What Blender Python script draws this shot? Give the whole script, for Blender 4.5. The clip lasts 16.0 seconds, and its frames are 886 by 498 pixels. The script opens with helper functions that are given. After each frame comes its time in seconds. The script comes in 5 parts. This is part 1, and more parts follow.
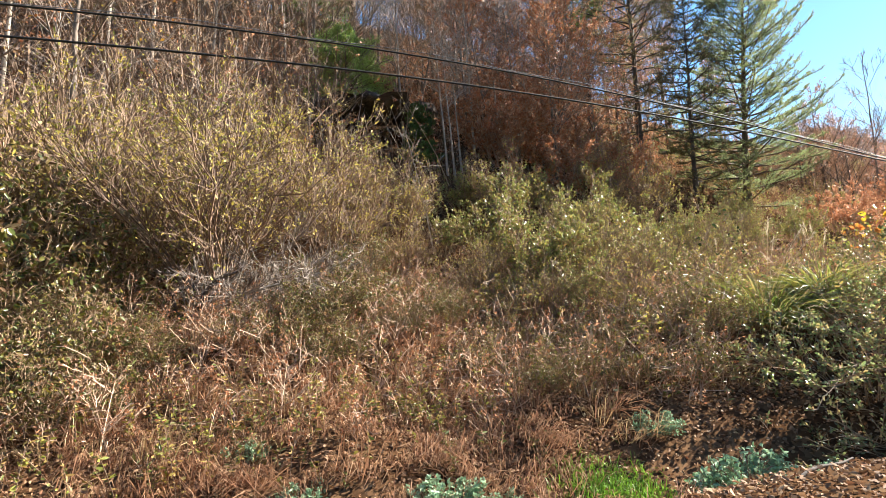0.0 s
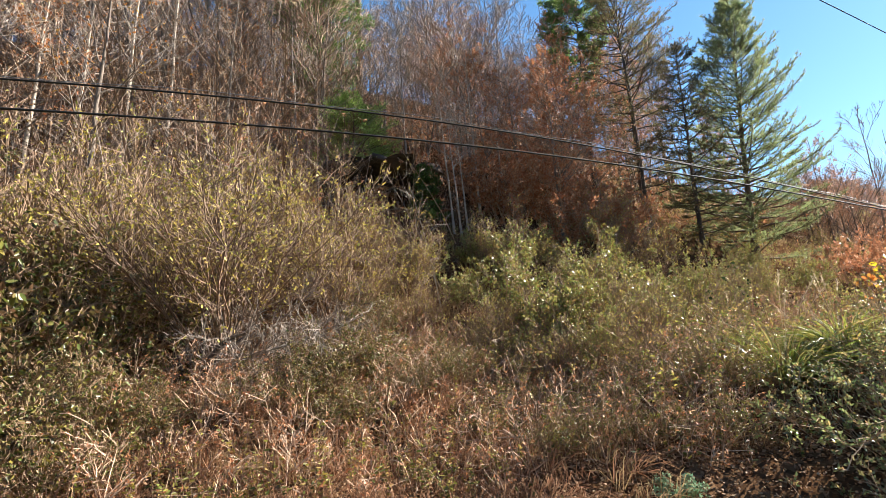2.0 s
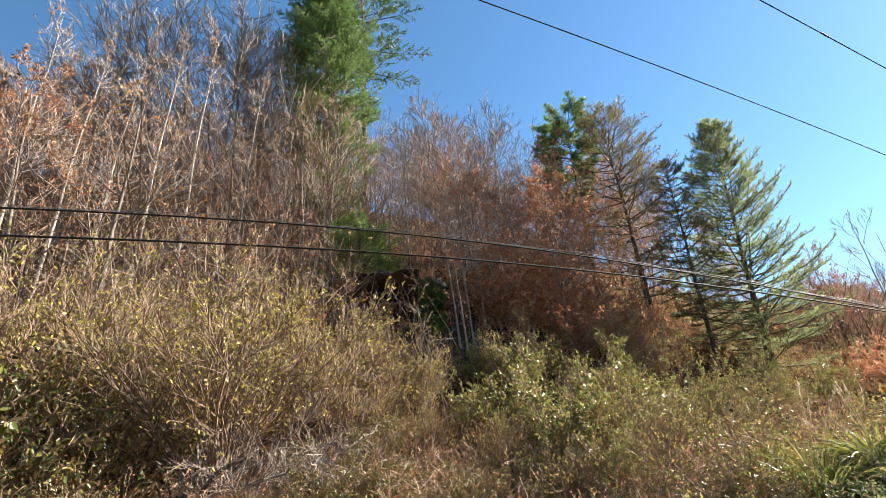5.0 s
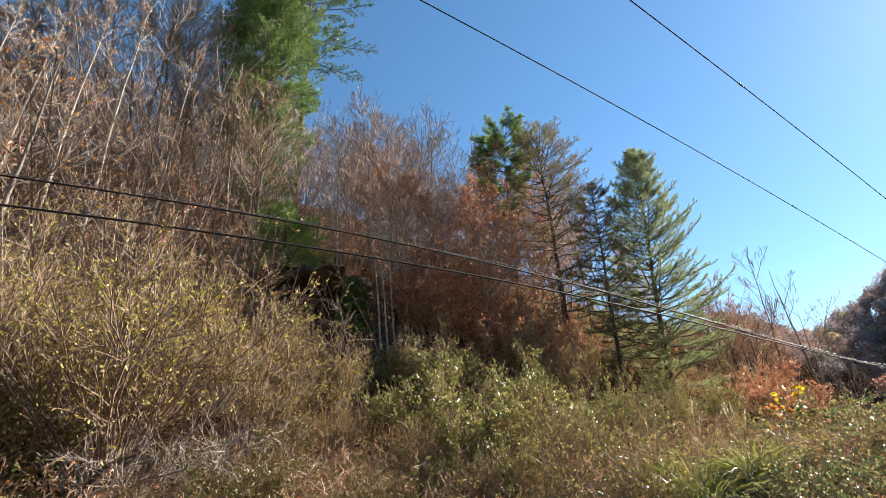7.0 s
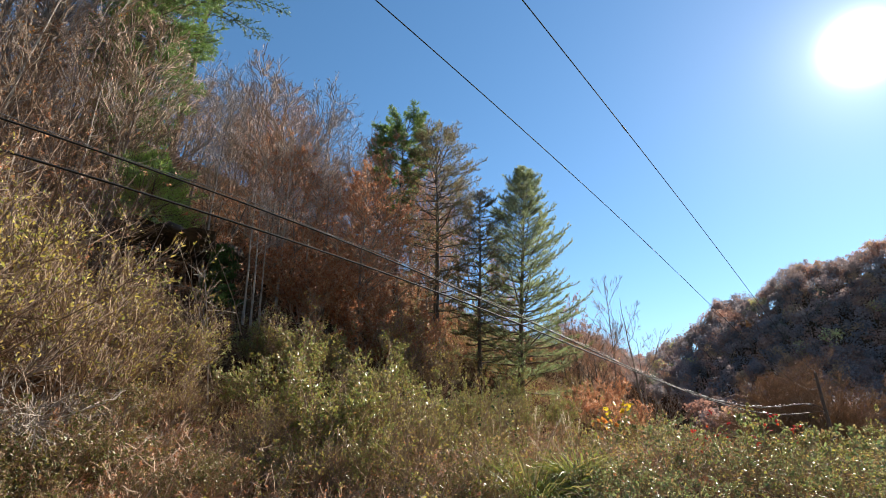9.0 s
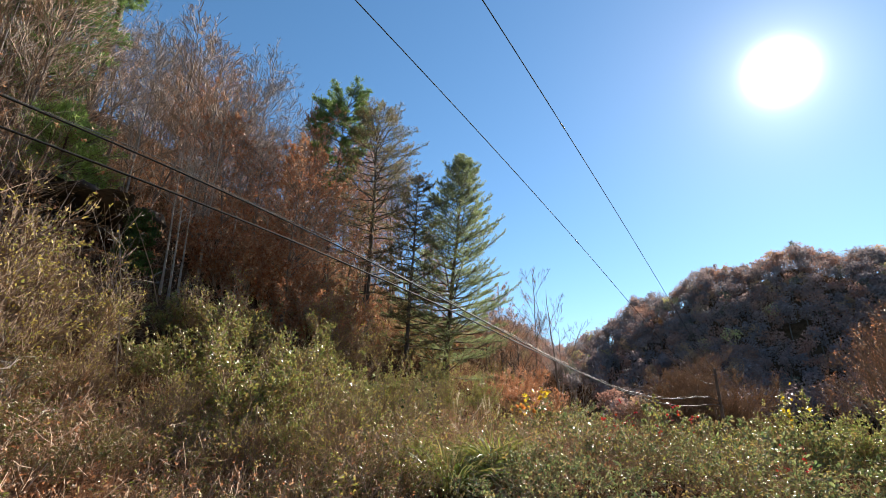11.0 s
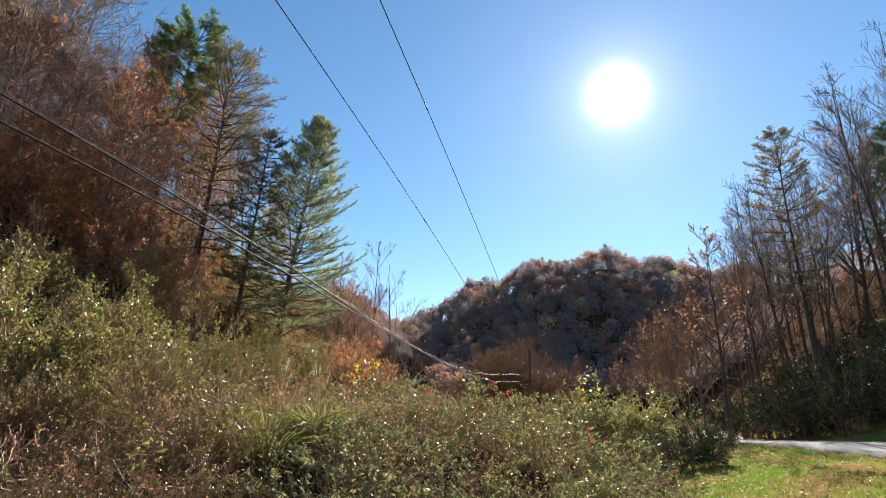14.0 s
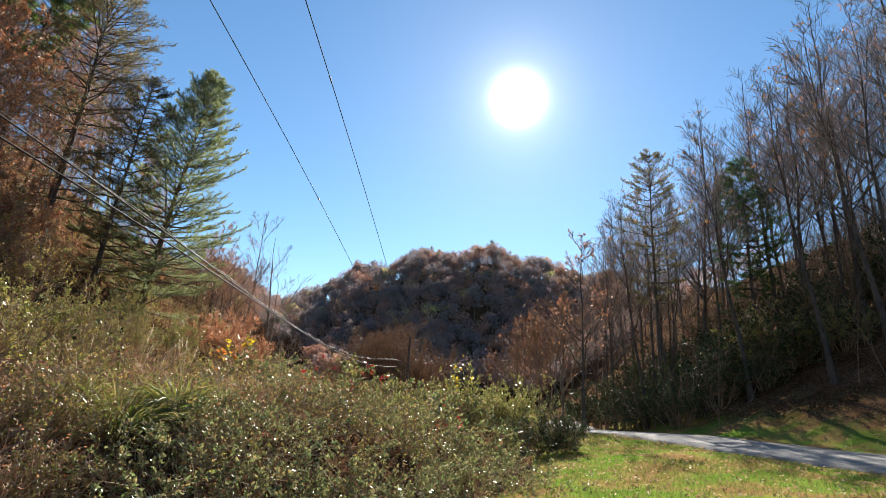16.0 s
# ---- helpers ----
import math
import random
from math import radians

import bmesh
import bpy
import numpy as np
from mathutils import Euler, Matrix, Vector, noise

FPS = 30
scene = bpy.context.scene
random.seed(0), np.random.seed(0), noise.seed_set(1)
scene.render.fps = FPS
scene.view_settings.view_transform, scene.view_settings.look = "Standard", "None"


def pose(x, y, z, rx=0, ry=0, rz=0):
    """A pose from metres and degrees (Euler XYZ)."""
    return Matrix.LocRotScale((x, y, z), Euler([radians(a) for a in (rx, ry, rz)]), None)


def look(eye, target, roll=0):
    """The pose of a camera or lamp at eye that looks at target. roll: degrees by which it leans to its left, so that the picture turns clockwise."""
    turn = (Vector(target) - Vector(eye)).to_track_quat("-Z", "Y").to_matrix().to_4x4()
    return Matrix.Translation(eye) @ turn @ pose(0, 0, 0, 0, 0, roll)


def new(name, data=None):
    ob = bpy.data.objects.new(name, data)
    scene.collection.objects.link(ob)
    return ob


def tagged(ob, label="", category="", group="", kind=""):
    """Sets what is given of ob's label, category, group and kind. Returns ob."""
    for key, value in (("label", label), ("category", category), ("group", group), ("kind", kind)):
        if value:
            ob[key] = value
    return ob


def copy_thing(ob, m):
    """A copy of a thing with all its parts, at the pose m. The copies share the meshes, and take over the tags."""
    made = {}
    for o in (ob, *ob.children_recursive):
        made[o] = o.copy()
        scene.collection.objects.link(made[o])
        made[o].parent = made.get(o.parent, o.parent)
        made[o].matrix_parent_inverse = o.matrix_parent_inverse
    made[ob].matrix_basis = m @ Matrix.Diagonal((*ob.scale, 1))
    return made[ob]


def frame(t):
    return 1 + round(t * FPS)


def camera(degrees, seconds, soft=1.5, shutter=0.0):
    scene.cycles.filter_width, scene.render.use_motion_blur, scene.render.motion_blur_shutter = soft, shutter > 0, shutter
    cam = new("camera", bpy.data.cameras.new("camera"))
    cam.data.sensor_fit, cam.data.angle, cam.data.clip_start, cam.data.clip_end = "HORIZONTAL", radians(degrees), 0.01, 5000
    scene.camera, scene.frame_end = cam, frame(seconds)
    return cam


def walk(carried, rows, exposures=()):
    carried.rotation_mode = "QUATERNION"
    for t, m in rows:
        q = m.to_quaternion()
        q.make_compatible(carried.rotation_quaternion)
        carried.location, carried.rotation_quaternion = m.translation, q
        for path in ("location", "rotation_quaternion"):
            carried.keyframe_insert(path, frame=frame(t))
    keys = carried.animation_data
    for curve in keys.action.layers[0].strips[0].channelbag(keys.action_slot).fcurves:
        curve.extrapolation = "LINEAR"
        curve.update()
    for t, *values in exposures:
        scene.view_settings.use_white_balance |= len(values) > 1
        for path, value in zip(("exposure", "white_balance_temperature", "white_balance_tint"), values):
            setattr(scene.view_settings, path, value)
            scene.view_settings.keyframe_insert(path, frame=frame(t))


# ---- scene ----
cam = camera(80.0, 16.0, soft=0.45)
EYE = (0.0, 0.0, 1.6)
# seconds, yaw to the left, pitch up, roll (right side up), in degrees
TURNS = [
    (0.0, -0.00, 5.76, -4.79),
    (0.5, 0.04, 7.94, -5.14),
    (1.0, 0.14, 10.01, -5.48),
    (1.5, 0.20, 11.10, -5.66),
    (2.0, 0.22, 12.08, -5.77),
    (2.5, 0.28, 14.08, -6.09),
    (3.0, 0.35, 16.80, -6.62),
    (3.5, 0.41, 19.66, -7.11),
    (6.0, -2.98, 24.91, -7.71),
    (6.5, -5.80, 24.47, -6.86),
    (7.0, -9.13, 23.81, -5.80),
    (7.5, -13.00, 23.23, -4.49),
    (8.0, -16.30, 22.65, -3.38),
    (8.5, -19.76, 22.29, -2.51),
    (9.0, -22.71, 22.03, -1.76),
    (11.5, -32.02, 19.58, -0.55),
    (12.0, -34.05, 19.01, -0.59),
    (12.5, -36.63, 18.34, -0.50),
    (13.0, -39.68, 17.80, -0.21),
    (13.5, -43.51, 17.44, 0.27),
    (14.0, -47.61, 17.14, 0.88),
    (14.5, -51.53, 16.73, 1.75),
    (15.0, -55.10, 16.40, 2.65),
    (15.5, -58.33, 16.23, 3.24),
    (16.0, -59.96, 15.96, 3.24),
]
walk(cam, [(t, pose(*EYE, 90 + p, 0, y) @ pose(0, 0, 0, 0, 0, r)) for t, y, p, r in TURNS],
     exposures=[(0.0, 2.05), (1.0, 1.96), (2.2, 1.82), (3.5, 1.87), (6.2, 1.8), (7.2, 1.55), (8.6, 1.42), (16.0, 1.35)])

# ---- daylight ----
SUN_AZ, SUN_EL = 68.1, 32.0


def way(az, el):
    a, e = radians(az), radians(el)
    return Vector((math.sin(a) * math.cos(e), math.cos(a) * math.cos(e), math.sin(e)))


sun = new("sun", bpy.data.lights.new("sun", "SUN"))
sun.data.energy, sun.data.angle, sun.data.color = 5.0, radians(0.6), (1.0, 0.93, 0.82)
sun.matrix_world = look(way(SUN_AZ, SUN_EL) * 100, (0, 0, 0))

world = bpy.data.worlds.new("sky")
scene.world = world
world.use_nodes = True
wn, wl = world.node_tree.nodes, world.node_tree.links
wn.clear()
sky = wn.new("ShaderNodeTexSky")
sky.sky_type, sky.sun_disc = "NISHITA", False
sky.sun_elevation, sky.sun_rotation = radians(SUN_EL), radians(SUN_AZ)
sky.air_density, sky.dust_density, sky.ozone_density, sky.altitude = 1.0, 0.05, 1.6, 300
base = wn.new("ShaderNodeBackground")
base.inputs["Strength"].default_value = 0.067
hue = wn.new("ShaderNodeHueSaturation")
hue.inputs["Saturation"].default_value = 1.18
hue.inputs["Hue"].default_value = 0.495
wl.new(sky.outputs[0], hue.inputs["Color"])
wl.new(hue.outputs[0], base.inputs["Color"])
# the bright aureole of the sun in the sky
coord = wn.new("ShaderNodeTexCoord")
dot = wn.new("ShaderNodeVectorMath")
dot.operation = "DOT_PRODUCT"
dot.inputs[1].default_value = way(SUN_AZ, SUN_EL)
wl.new(coord.outputs["Generated"], dot.inputs[0])
total = None
for power, gain in ((2400.0, 3.0), (300.0, 0.16), (40.0, 0.035), (9.0, 0.012)):
    clip = wn.new("ShaderNodeMath")
    clip.operation = "MAXIMUM"
    clip.inputs[1].default_value = 0.0
    wl.new(dot.outputs["Value"], clip.inputs[0])
    pw = wn.new("ShaderNodeMath")
    pw.operation = "POWER"
    pw.inputs[1].default_value = power
    wl.new(clip.outputs[0], pw.inputs[0])
    ml = wn.new("ShaderNodeMath")
    ml.operation = "MULTIPLY"
    ml.inputs[1].default_value = gain
    wl.new(pw.outputs[0], ml.inputs[0])
    if total is None:
        total = ml
    else:
        ad = wn.new("ShaderNodeMath")
        ad.operation = "ADD"
        wl.new(total.outputs[0], ad.inputs[0])
        wl.new(ml.outputs[0], ad.inputs[1])
        total = ad
glow = wn.new("ShaderNodeBackground")
glow.inputs["Color"].default_value = (1.0, 0.97, 0.92, 1)
wl.new(total.outputs[0], glow.inputs["Strength"])
both = wn.new("ShaderNodeAddShader")
wl.new(base.outputs[0], both.inputs[0])
wl.new(glow.outputs[0], both.inputs[1])
wout = wn.new("ShaderNodeOutputWorld")
wl.new(both.outputs[0], wout.inputs["Surface"])

# ---- materials ----


def start(name):
    m = bpy.data.materials.new(name)
    m.use_nodes = True
    nt = m.node_tree
    return m, nt.nodes, nt.links, nt.nodes["Principled BSDF"], nt.nodes["Material Output"]


def ramp(nodes, colours):
    r = nodes.new("ShaderNodeValToRGB")
    els = r.color_ramp.elements
    while len(els) < len(colours):
        els.new(0.5)
    for i, c in enumerate(colours):
        els[i].position = i / max(1, len(colours) - 1)
        els[i].color = (*c, 1)
    return r


def leafy(name, colours, rough=0.5, through_light=0.4, spec=0.4):
    """Leaves: each its own tint, some light passing through."""
    m, n, l, b, out = start(name)
    geo = n.new("ShaderNodeNewGeometry")
    r = ramp(n, colours)
    l.new(geo.outputs["Random Per Island"], r.inputs[0])
    tex = n.new("ShaderNodeTexNoise")
    tex.inputs["Scale"].default_value = 30
    mix = n.new("ShaderNodeMixRGB")
    mix.blend_type = "MULTIPLY"
    mix.inputs[0].default_value = 0.5
    l.new(r.outputs[0], mix.inputs[1])
    l.new(tex.outputs[0], mix.inputs[2])
    gain = n.new("ShaderNodeMixRGB")
    gain.blend_type = "MULTIPLY"
    gain.inputs[0].default_value = 1.0
    gain.inputs[2].default_value = (1.35, 1.35, 1.35, 1)
    l.new(mix.outputs[0], gain.inputs[1])
    l.new(gain.outputs[0], b.inputs["Base Color"])
    b.inputs["Roughness"].default_value = rough
    b.inputs["Specular IOR Level"].default_value = spec
    if through_light > 0:
        tr = n.new("ShaderNodeBsdfTranslucent")
        l.new(gain.outputs[0], tr.inputs["Color"])
        ms = n.new("ShaderNodeMixShader")
        ms.inputs[0].default_value = through_light
        l.new(b.outputs[0], ms.inputs[1])
        l.new(tr.outputs[0], ms.inputs[2])
        l.new(ms.outputs[0], out.inputs["Surface"])
    return m


def bark(name, dark, light, scale=14.0, stretch=4.0, rough=0.85, bump=0.4):
    m, n, l, b, out = start(name)
    co = n.new("ShaderNodeTexCoord")
    mp = n.new("ShaderNodeMapping")
    mp.inputs["Scale"].default_value = (1, 1, 1 / stretch)
    l.new(co.outputs["Object"], mp.inputs[0])
    t1 = n.new("ShaderNodeTexNoise")
    t1.inputs["Scale"].default_value, t1.inputs["Detail"].default_value = scale, 6
    l.new(mp.outputs[0], t1.inputs["Vector"])
    t2 = n.new("ShaderNodeTexNoise")
    t2.inputs["Scale"].default_value = 0.9
    l.new(co.outputs["Object"], t2.inputs["Vector"])
    add = n.new("ShaderNodeMath")
    add.operation = "MULTIPLY_ADD"
    add.inputs[1].default_value = 0.5
    l.new(t2.outputs[0], add.inputs[0])
    half = n.new("ShaderNodeMath")
    half.operation = "MULTIPLY"
    half.inputs[1].default_value = 0.55
    l.new(t1.outputs[0], half.inputs[0])
    l.new(half.outputs[0], add.inputs[2])
    r = ramp(n, [dark, light])
    r.color_ramp.elements[0].position, r.color_ramp.elements[1].position = 0.35, 0.65
    l.new(add.outputs[0], r.inputs[0])
    l.new(r.outputs[0], b.inputs["Base Color"])
    b.inputs["Roughness"].default_value = rough
    bp = n.new("ShaderNodeBump")
    bp.inputs["Strength"].default_value, bp.inputs["Distance"].default_value = bump, 0.03
    l.new(t1.outputs[0], bp.inputs["Height"])
    l.new(bp.outputs[0], b.inputs["Normal"])
    return m


def plain(name, colour, rough=0.6, metal=0.0):
    m, n, l, b, out = start(name)
    t = n.new("ShaderNodeTexNoise")
    t.inputs["Scale"].default_value, t.inputs["Detail"].default_value = 25, 5
    r = ramp(n, [tuple(c * 0.7 for c in colour), tuple(min(1, c * 1.25) for c in colour)])
    l.new(t.outputs[0], r.inputs[0])
    l.new(r.outputs[0], b.inputs["Base Color"])
    b.inputs["Roughness"].default_value, b.inputs["Metallic"].default_value = rough, metal
    return m


TWIG_BROWN = bark("twig_brown", (0.15, 0.09, 0.05), (0.38, 0.26, 0.16), 20)
TWIG_TAN = bark("twig_tan", (0.22, 0.14, 0.07), (0.50, 0.36, 0.20), 20)
TWIG_GREY = bark("twig_grey", (0.15, 0.12, 0.095), (0.44, 0.36, 0.30), 20)
TWIG_DUSK = bark("twig_dusk", (0.13, 0.08, 0.055), (0.38, 0.26, 0.17), 20)
TWIG_DIM = bark("twig_dim", (0.10, 0.08, 0.065), (0.30, 0.25, 0.21), 20)
TWIG_RED = bark("twig_red", (0.22, 0.14, 0.09), (0.56, 0.40, 0.28), 20)
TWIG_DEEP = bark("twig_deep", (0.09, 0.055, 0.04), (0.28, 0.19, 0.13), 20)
TWIG_PALE = bark("twig_pale", (0.28, 0.21, 0.165), (0.54, 0.44, 0.36), 20)
BARK_DARK = bark("bark_dark", (0.035, 0.026, 0.02), (0.13, 0.10, 0.08))
BARK_GREY = bark("bark_grey", (0.08, 0.06, 0.045), (0.25, 0.20, 0.16))
BARK_PALE = bark("bark_pale", (0.20, 0.16, 0.12), (0.48, 0.42, 0.35), 6, 0.6)
BARK_PINE = bark("bark_pine", (0.05, 0.032, 0.022), (0.19, 0.13, 0.09))

YELLOW_SMALL = leafy("leaf_yellow_small", [(0.26, 0.20, 0.06), (0.56, 0.46, 0.08), (0.22, 0.26, 0.06), (0.66, 0.52, 0.13), (0.36, 0.25, 0.10)])
GREEN_SHRUB = leafy("leaf_green_shrub", [(0.09, 0.15, 0.03), (0.26, 0.31, 0.07), (0.46, 0.39, 0.11), (0.12, 0.17, 0.04), (0.36, 0.22, 0.09), (0.36, 0.40, 0.13), (0.24, 0.13, 0.06)], 0.32, 0.33, 0.7)
VINE_LEAF = leafy("leaf_vine", [(0.0574, 0.0803, 0.0201), (0.126, 0.155, 0.0344), (0.287, 0.229, 0.0402), (0.0516, 0.0689, 0.0201), (0.173, 0.0915, 0.0459), (0.173, 0.184, 0.0459), (0.206, 0.121, 0.0631), (0.126, 0.0689, 0.0344)], 0.38, 0.35, 0.55)
RUST_LEAF = leafy("leaf_rust", [(0.30, 0.11, 0.055), (0.48, 0.22, 0.105), (0.38, 0.15, 0.075), (0.66, 0.42, 0.25)], 0.45, 0.5)
ORANGE_LEAF = leafy("leaf_orange", [(0.55, 0.24, 0.05), (0.48, 0.16, 0.04), (0.55, 0.36, 0.06)], 0.5, 0.45)
YELLOW_LEAF = leafy("leaf_yellow", [(0.70, 0.50, 0.03), (0.78, 0.58, 0.05), (0.66, 0.40, 0.03)], 0.5, 0.45)
RED_LEAF = leafy("leaf_red", [(0.42, 0.03, 0.025), (0.30, 0.02, 0.03), (0.5, 0.08, 0.03)], 0.45, 0.4)
BRAMBLE_LEAF = leafy("leaf_bramble", [(0.05, 0.08, 0.03), (0.20, 0.27, 0.09), (0.38, 0.39, 0.16), (0.09, 0.13, 0.05), (0.46, 0.36, 0.15), (0.07, 0.10, 0.04), (0.32, 0.19, 0.09)], 0.3, 0.36, 0.85)
BLUE_LEAF = leafy("leaf_blue_green", [(0.14, 0.26, 0.14), (0.30, 0.44, 0.27), (0.20, 0.34, 0.18), (0.38, 0.50, 0.32)], 0.4, 0.3, 0.6)
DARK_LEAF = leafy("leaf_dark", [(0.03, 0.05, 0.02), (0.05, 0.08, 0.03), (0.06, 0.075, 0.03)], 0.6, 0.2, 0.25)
NEEDLE_GREEN = leafy("needle_green", [(0.17, 0.22, 0.09), (0.30, 0.34, 0.15), (0.22, 0.28, 0.12), (0.14, 0.18, 0.09), (0.34, 0.33, 0.14)], 0.5, 0.6)
NEEDLE_OLIVE = leafy("needle_olive", [(0.123, 0.131, 0.0574), (0.213, 0.156, 0.0738), (0.279, 0.172, 0.082), (0.115, 0.139, 0.0656), (0.164, 0.164, 0.0738)], 0.5, 0.55)
FRESH_NEEDLE = leafy("needle_fresh", [(0.27, 0.405, 0.0945), (0.459, 0.594, 0.162), (0.351, 0.486, 0.121)], 0.5, 0.5)
NEEDLE_MID = leafy("needle_mid", [(0.12, 0.20, 0.05), (0.19, 0.29, 0.075), (0.09, 0.15, 0.04), (0.24, 0.31, 0.10)], 0.5, 0.5)
NEEDLE_DEEP = leafy("needle_deep", [(0.07, 0.13, 0.035), (0.12, 0.19, 0.05), (0.05, 0.09, 0.03)], 0.5, 0.4)
DRY_RED = leafy("grass_dry_red", [(0.295, 0.148, 0.082), (0.41, 0.238, 0.139), (0.23, 0.107, 0.0615), (0.459, 0.303, 0.189)], 0.7, 0.35, 0.2)
DRY_TAN = leafy("grass_dry_tan", [(0.36, 0.24, 0.12), (0.46, 0.33, 0.18), (0.26, 0.18, 0.09)], 0.7, 0.35, 0.2)
WEED = leafy("weed_leaf", [(0.203, 0.243, 0.0473), (0.405, 0.378, 0.081), (0.459, 0.284, 0.108), (0.121, 0.162, 0.0338), (0.27, 0.135, 0.0675)], 0.5, 0.4)
LITTER = leafy("leaf_litter", [(0.187, 0.0978, 0.051), (0.289, 0.17, 0.0935), (0.136, 0.068, 0.034), (0.391, 0.264, 0.153), (0.23, 0.102, 0.051)], 0.7, 0.2, 0.25)
BLADE_GREEN = leafy("blade_green", [(0.115, 0.184, 0.0287), (0.23, 0.264, 0.0516), (0.39, 0.333, 0.0918), (0.0918, 0.138, 0.0229), (0.459, 0.333, 0.138)], 0.35, 0.4, 0.5)
LAWN_BLADE = leafy("lawn_blade", [(0.10, 0.17, 0.025), (0.17, 0.22, 0.04), (0.26, 0.23, 0.07), (0.13, 0.18, 0.03), (0.30, 0.21, 0.09)], 0.45, 0.4)
FRESH = leafy("fresh_grass", [(0.10, 0.22, 0.02), (0.18, 0.32, 0.03)], 0.4, 0.45)
PLUME = leafy("grass_plume", [(0.62, 0.50, 0.36), (0.72, 0.62, 0.48)], 0.8, 0.5, 0.1)

# ---- mesh tools ----


class Quads:
    """Collects quads and makes them one mesh."""

    def __init__(self):
        self.v, self.f, self.m, self.n = [], [], [], 0

    def add(self, verts, faces, mat=0):
        verts, faces = np.asarray(verts, float).reshape(-1, 3), np.asarray(faces, int).reshape(-1, 4)
        self.v.append(verts)
        self.f.append(faces + self.n)
        self.m.append(np.full(len(faces), mat, int))
        self.n += len(verts)
        return self

    def mesh(self, name, materials, smooth=False):
        v, f, mi = np.concatenate(self.v), np.concatenate(self.f), np.concatenate(self.m)
        me = bpy.data.meshes.new(name)
        me.vertices.add(len(v))
        me.vertices.foreach_set("co", v.ravel())
        me.loops.add(len(f) * 4)
        me.loops.foreach_set("vertex_index", f.ravel())
        me.polygons.add(len(f))
        me.polygons.foreach_set("loop_start", np.arange(len(f)) * 4)
        me.polygons.foreach_set("loop_total", np.full(len(f), 4))
        for m in materials:
            me.materials.append(m)
        me.polygons.foreach_set("material_index", mi)
        if smooth:
            me.polygons.foreach_set("use_smooth", np.ones(len(f), bool))
        me.update(calc_edges=True)
        return me


def unit(a):
    return a / (np.linalg.norm(a, axis=-1, keepdims=True) + 1e-9)


def tubes(q, P, R, sides=3, mat=0):
    """Tubes along paths P (n, k, 3) with radii R (n, k)."""
    n, k, _ = P.shape
    T = unit(np.gradient(P, axis=1))
    ref = np.where(np.abs(T[..., 2:3]) > 0.9, np.array([1.0, 0, 0]), np.array([0, 0, 1.0]))
    A = unit(np.cross(T, ref))
    B = np.cross(T, A)
    ang = np.arange(sides) * 2 * np.pi / sides
    ring = A[:, :, None] * np.cos(ang)[:, None] + B[:, :, None] * np.sin(ang)[:, None]
    V = P[:, :, None] + ring * R[:, :, None, None]
    i = np.arange(n)[:, None, None] * k * sides
    j = np.arange(k - 1)[None, :, None] * sides
    s = np.arange(sides)[None, None, :]
    s2 = (s + 1) % sides
    F = np.stack([i + j + s, i + j + s2, i + j + sides + s2, i + j + sides + s], -1)
    return q.add(V, F, mat)


def ribbons(q, P, R, mat=0, seed=0):
    """Fine twigs: one narrow strip along each path."""
    n, k, _ = P.shape
    T = unit(P[:, -1] - P[:, 0])
    side = unit(np.cross(T, np.random.default_rng(seed + n).normal(size=(n, 3))))[:, None]
    V = np.stack([P - side * R[..., None], P + side * R[..., None]], 2)
    i, j = np.arange(n)[:, None] * k * 2, np.arange(k - 1)[None] * 2
    return q.add(V, np.stack([i + j, i + j + 1, i + j + 3, i + j + 2], -1), mat)


def kites(q, rng, pos, along, length, width, mat=0, fold=0.2):
    """Leaves: folded kites at pos (n, 3), pointing along."""
    n = len(pos)
    along = unit(along)
    side = unit(np.cross(along, unit(rng.normal(size=(n, 3)))))
    nrm = np.cross(side, along)
    L, W = np.broadcast_to(length, n)[:, None], np.broadcast_to(width, n)[:, None]
    mid = pos + along * L * 0.45
    V = np.stack([pos, mid + side * W / 2 + nrm * L * fold, pos + along * L, mid - side * W / 2 + nrm * L * fold], 1)
    return q.add(V, np.arange(n * 4).reshape(n, 4), mat)


def leaflets(q, rng, pos, along, length, width, mat=0, fold=0.2):
    """Leaves with a rounded outline, folded along the midrib and curled at the tip."""
    n = len(pos)
    along = unit(along)
    side = unit(np.cross(along, unit(rng.normal(size=(n, 3)))))
    nrm = np.cross(side, along)
    L, W = np.broadcast_to(length, n)[:, None], np.broadcast_to(width, n)[:, None]
    curl = rng.uniform(-0.25, 0.25, (n, 1)) * L
    up = nrm * W * rng.uniform(0.2, 1.0, (n, 1)) * fold * 2
    a, b = pos + along * L * 0.28, pos + along * L * 0.68 + nrm * curl * 0.4
    tip = pos + along * L + nrm * curl
    V = np.stack([pos, a + side * W * 0.46 + up, b + side * W * 0.42 + up, tip, b - side * W * 0.42 + up, a - side * W * 0.46 + up], 1)
    F = np.arange(n)[:, None, None] * 6 + np.array([[0, 1, 2, 3], [0, 3, 4, 5]])
    return q.add(V, F, mat)


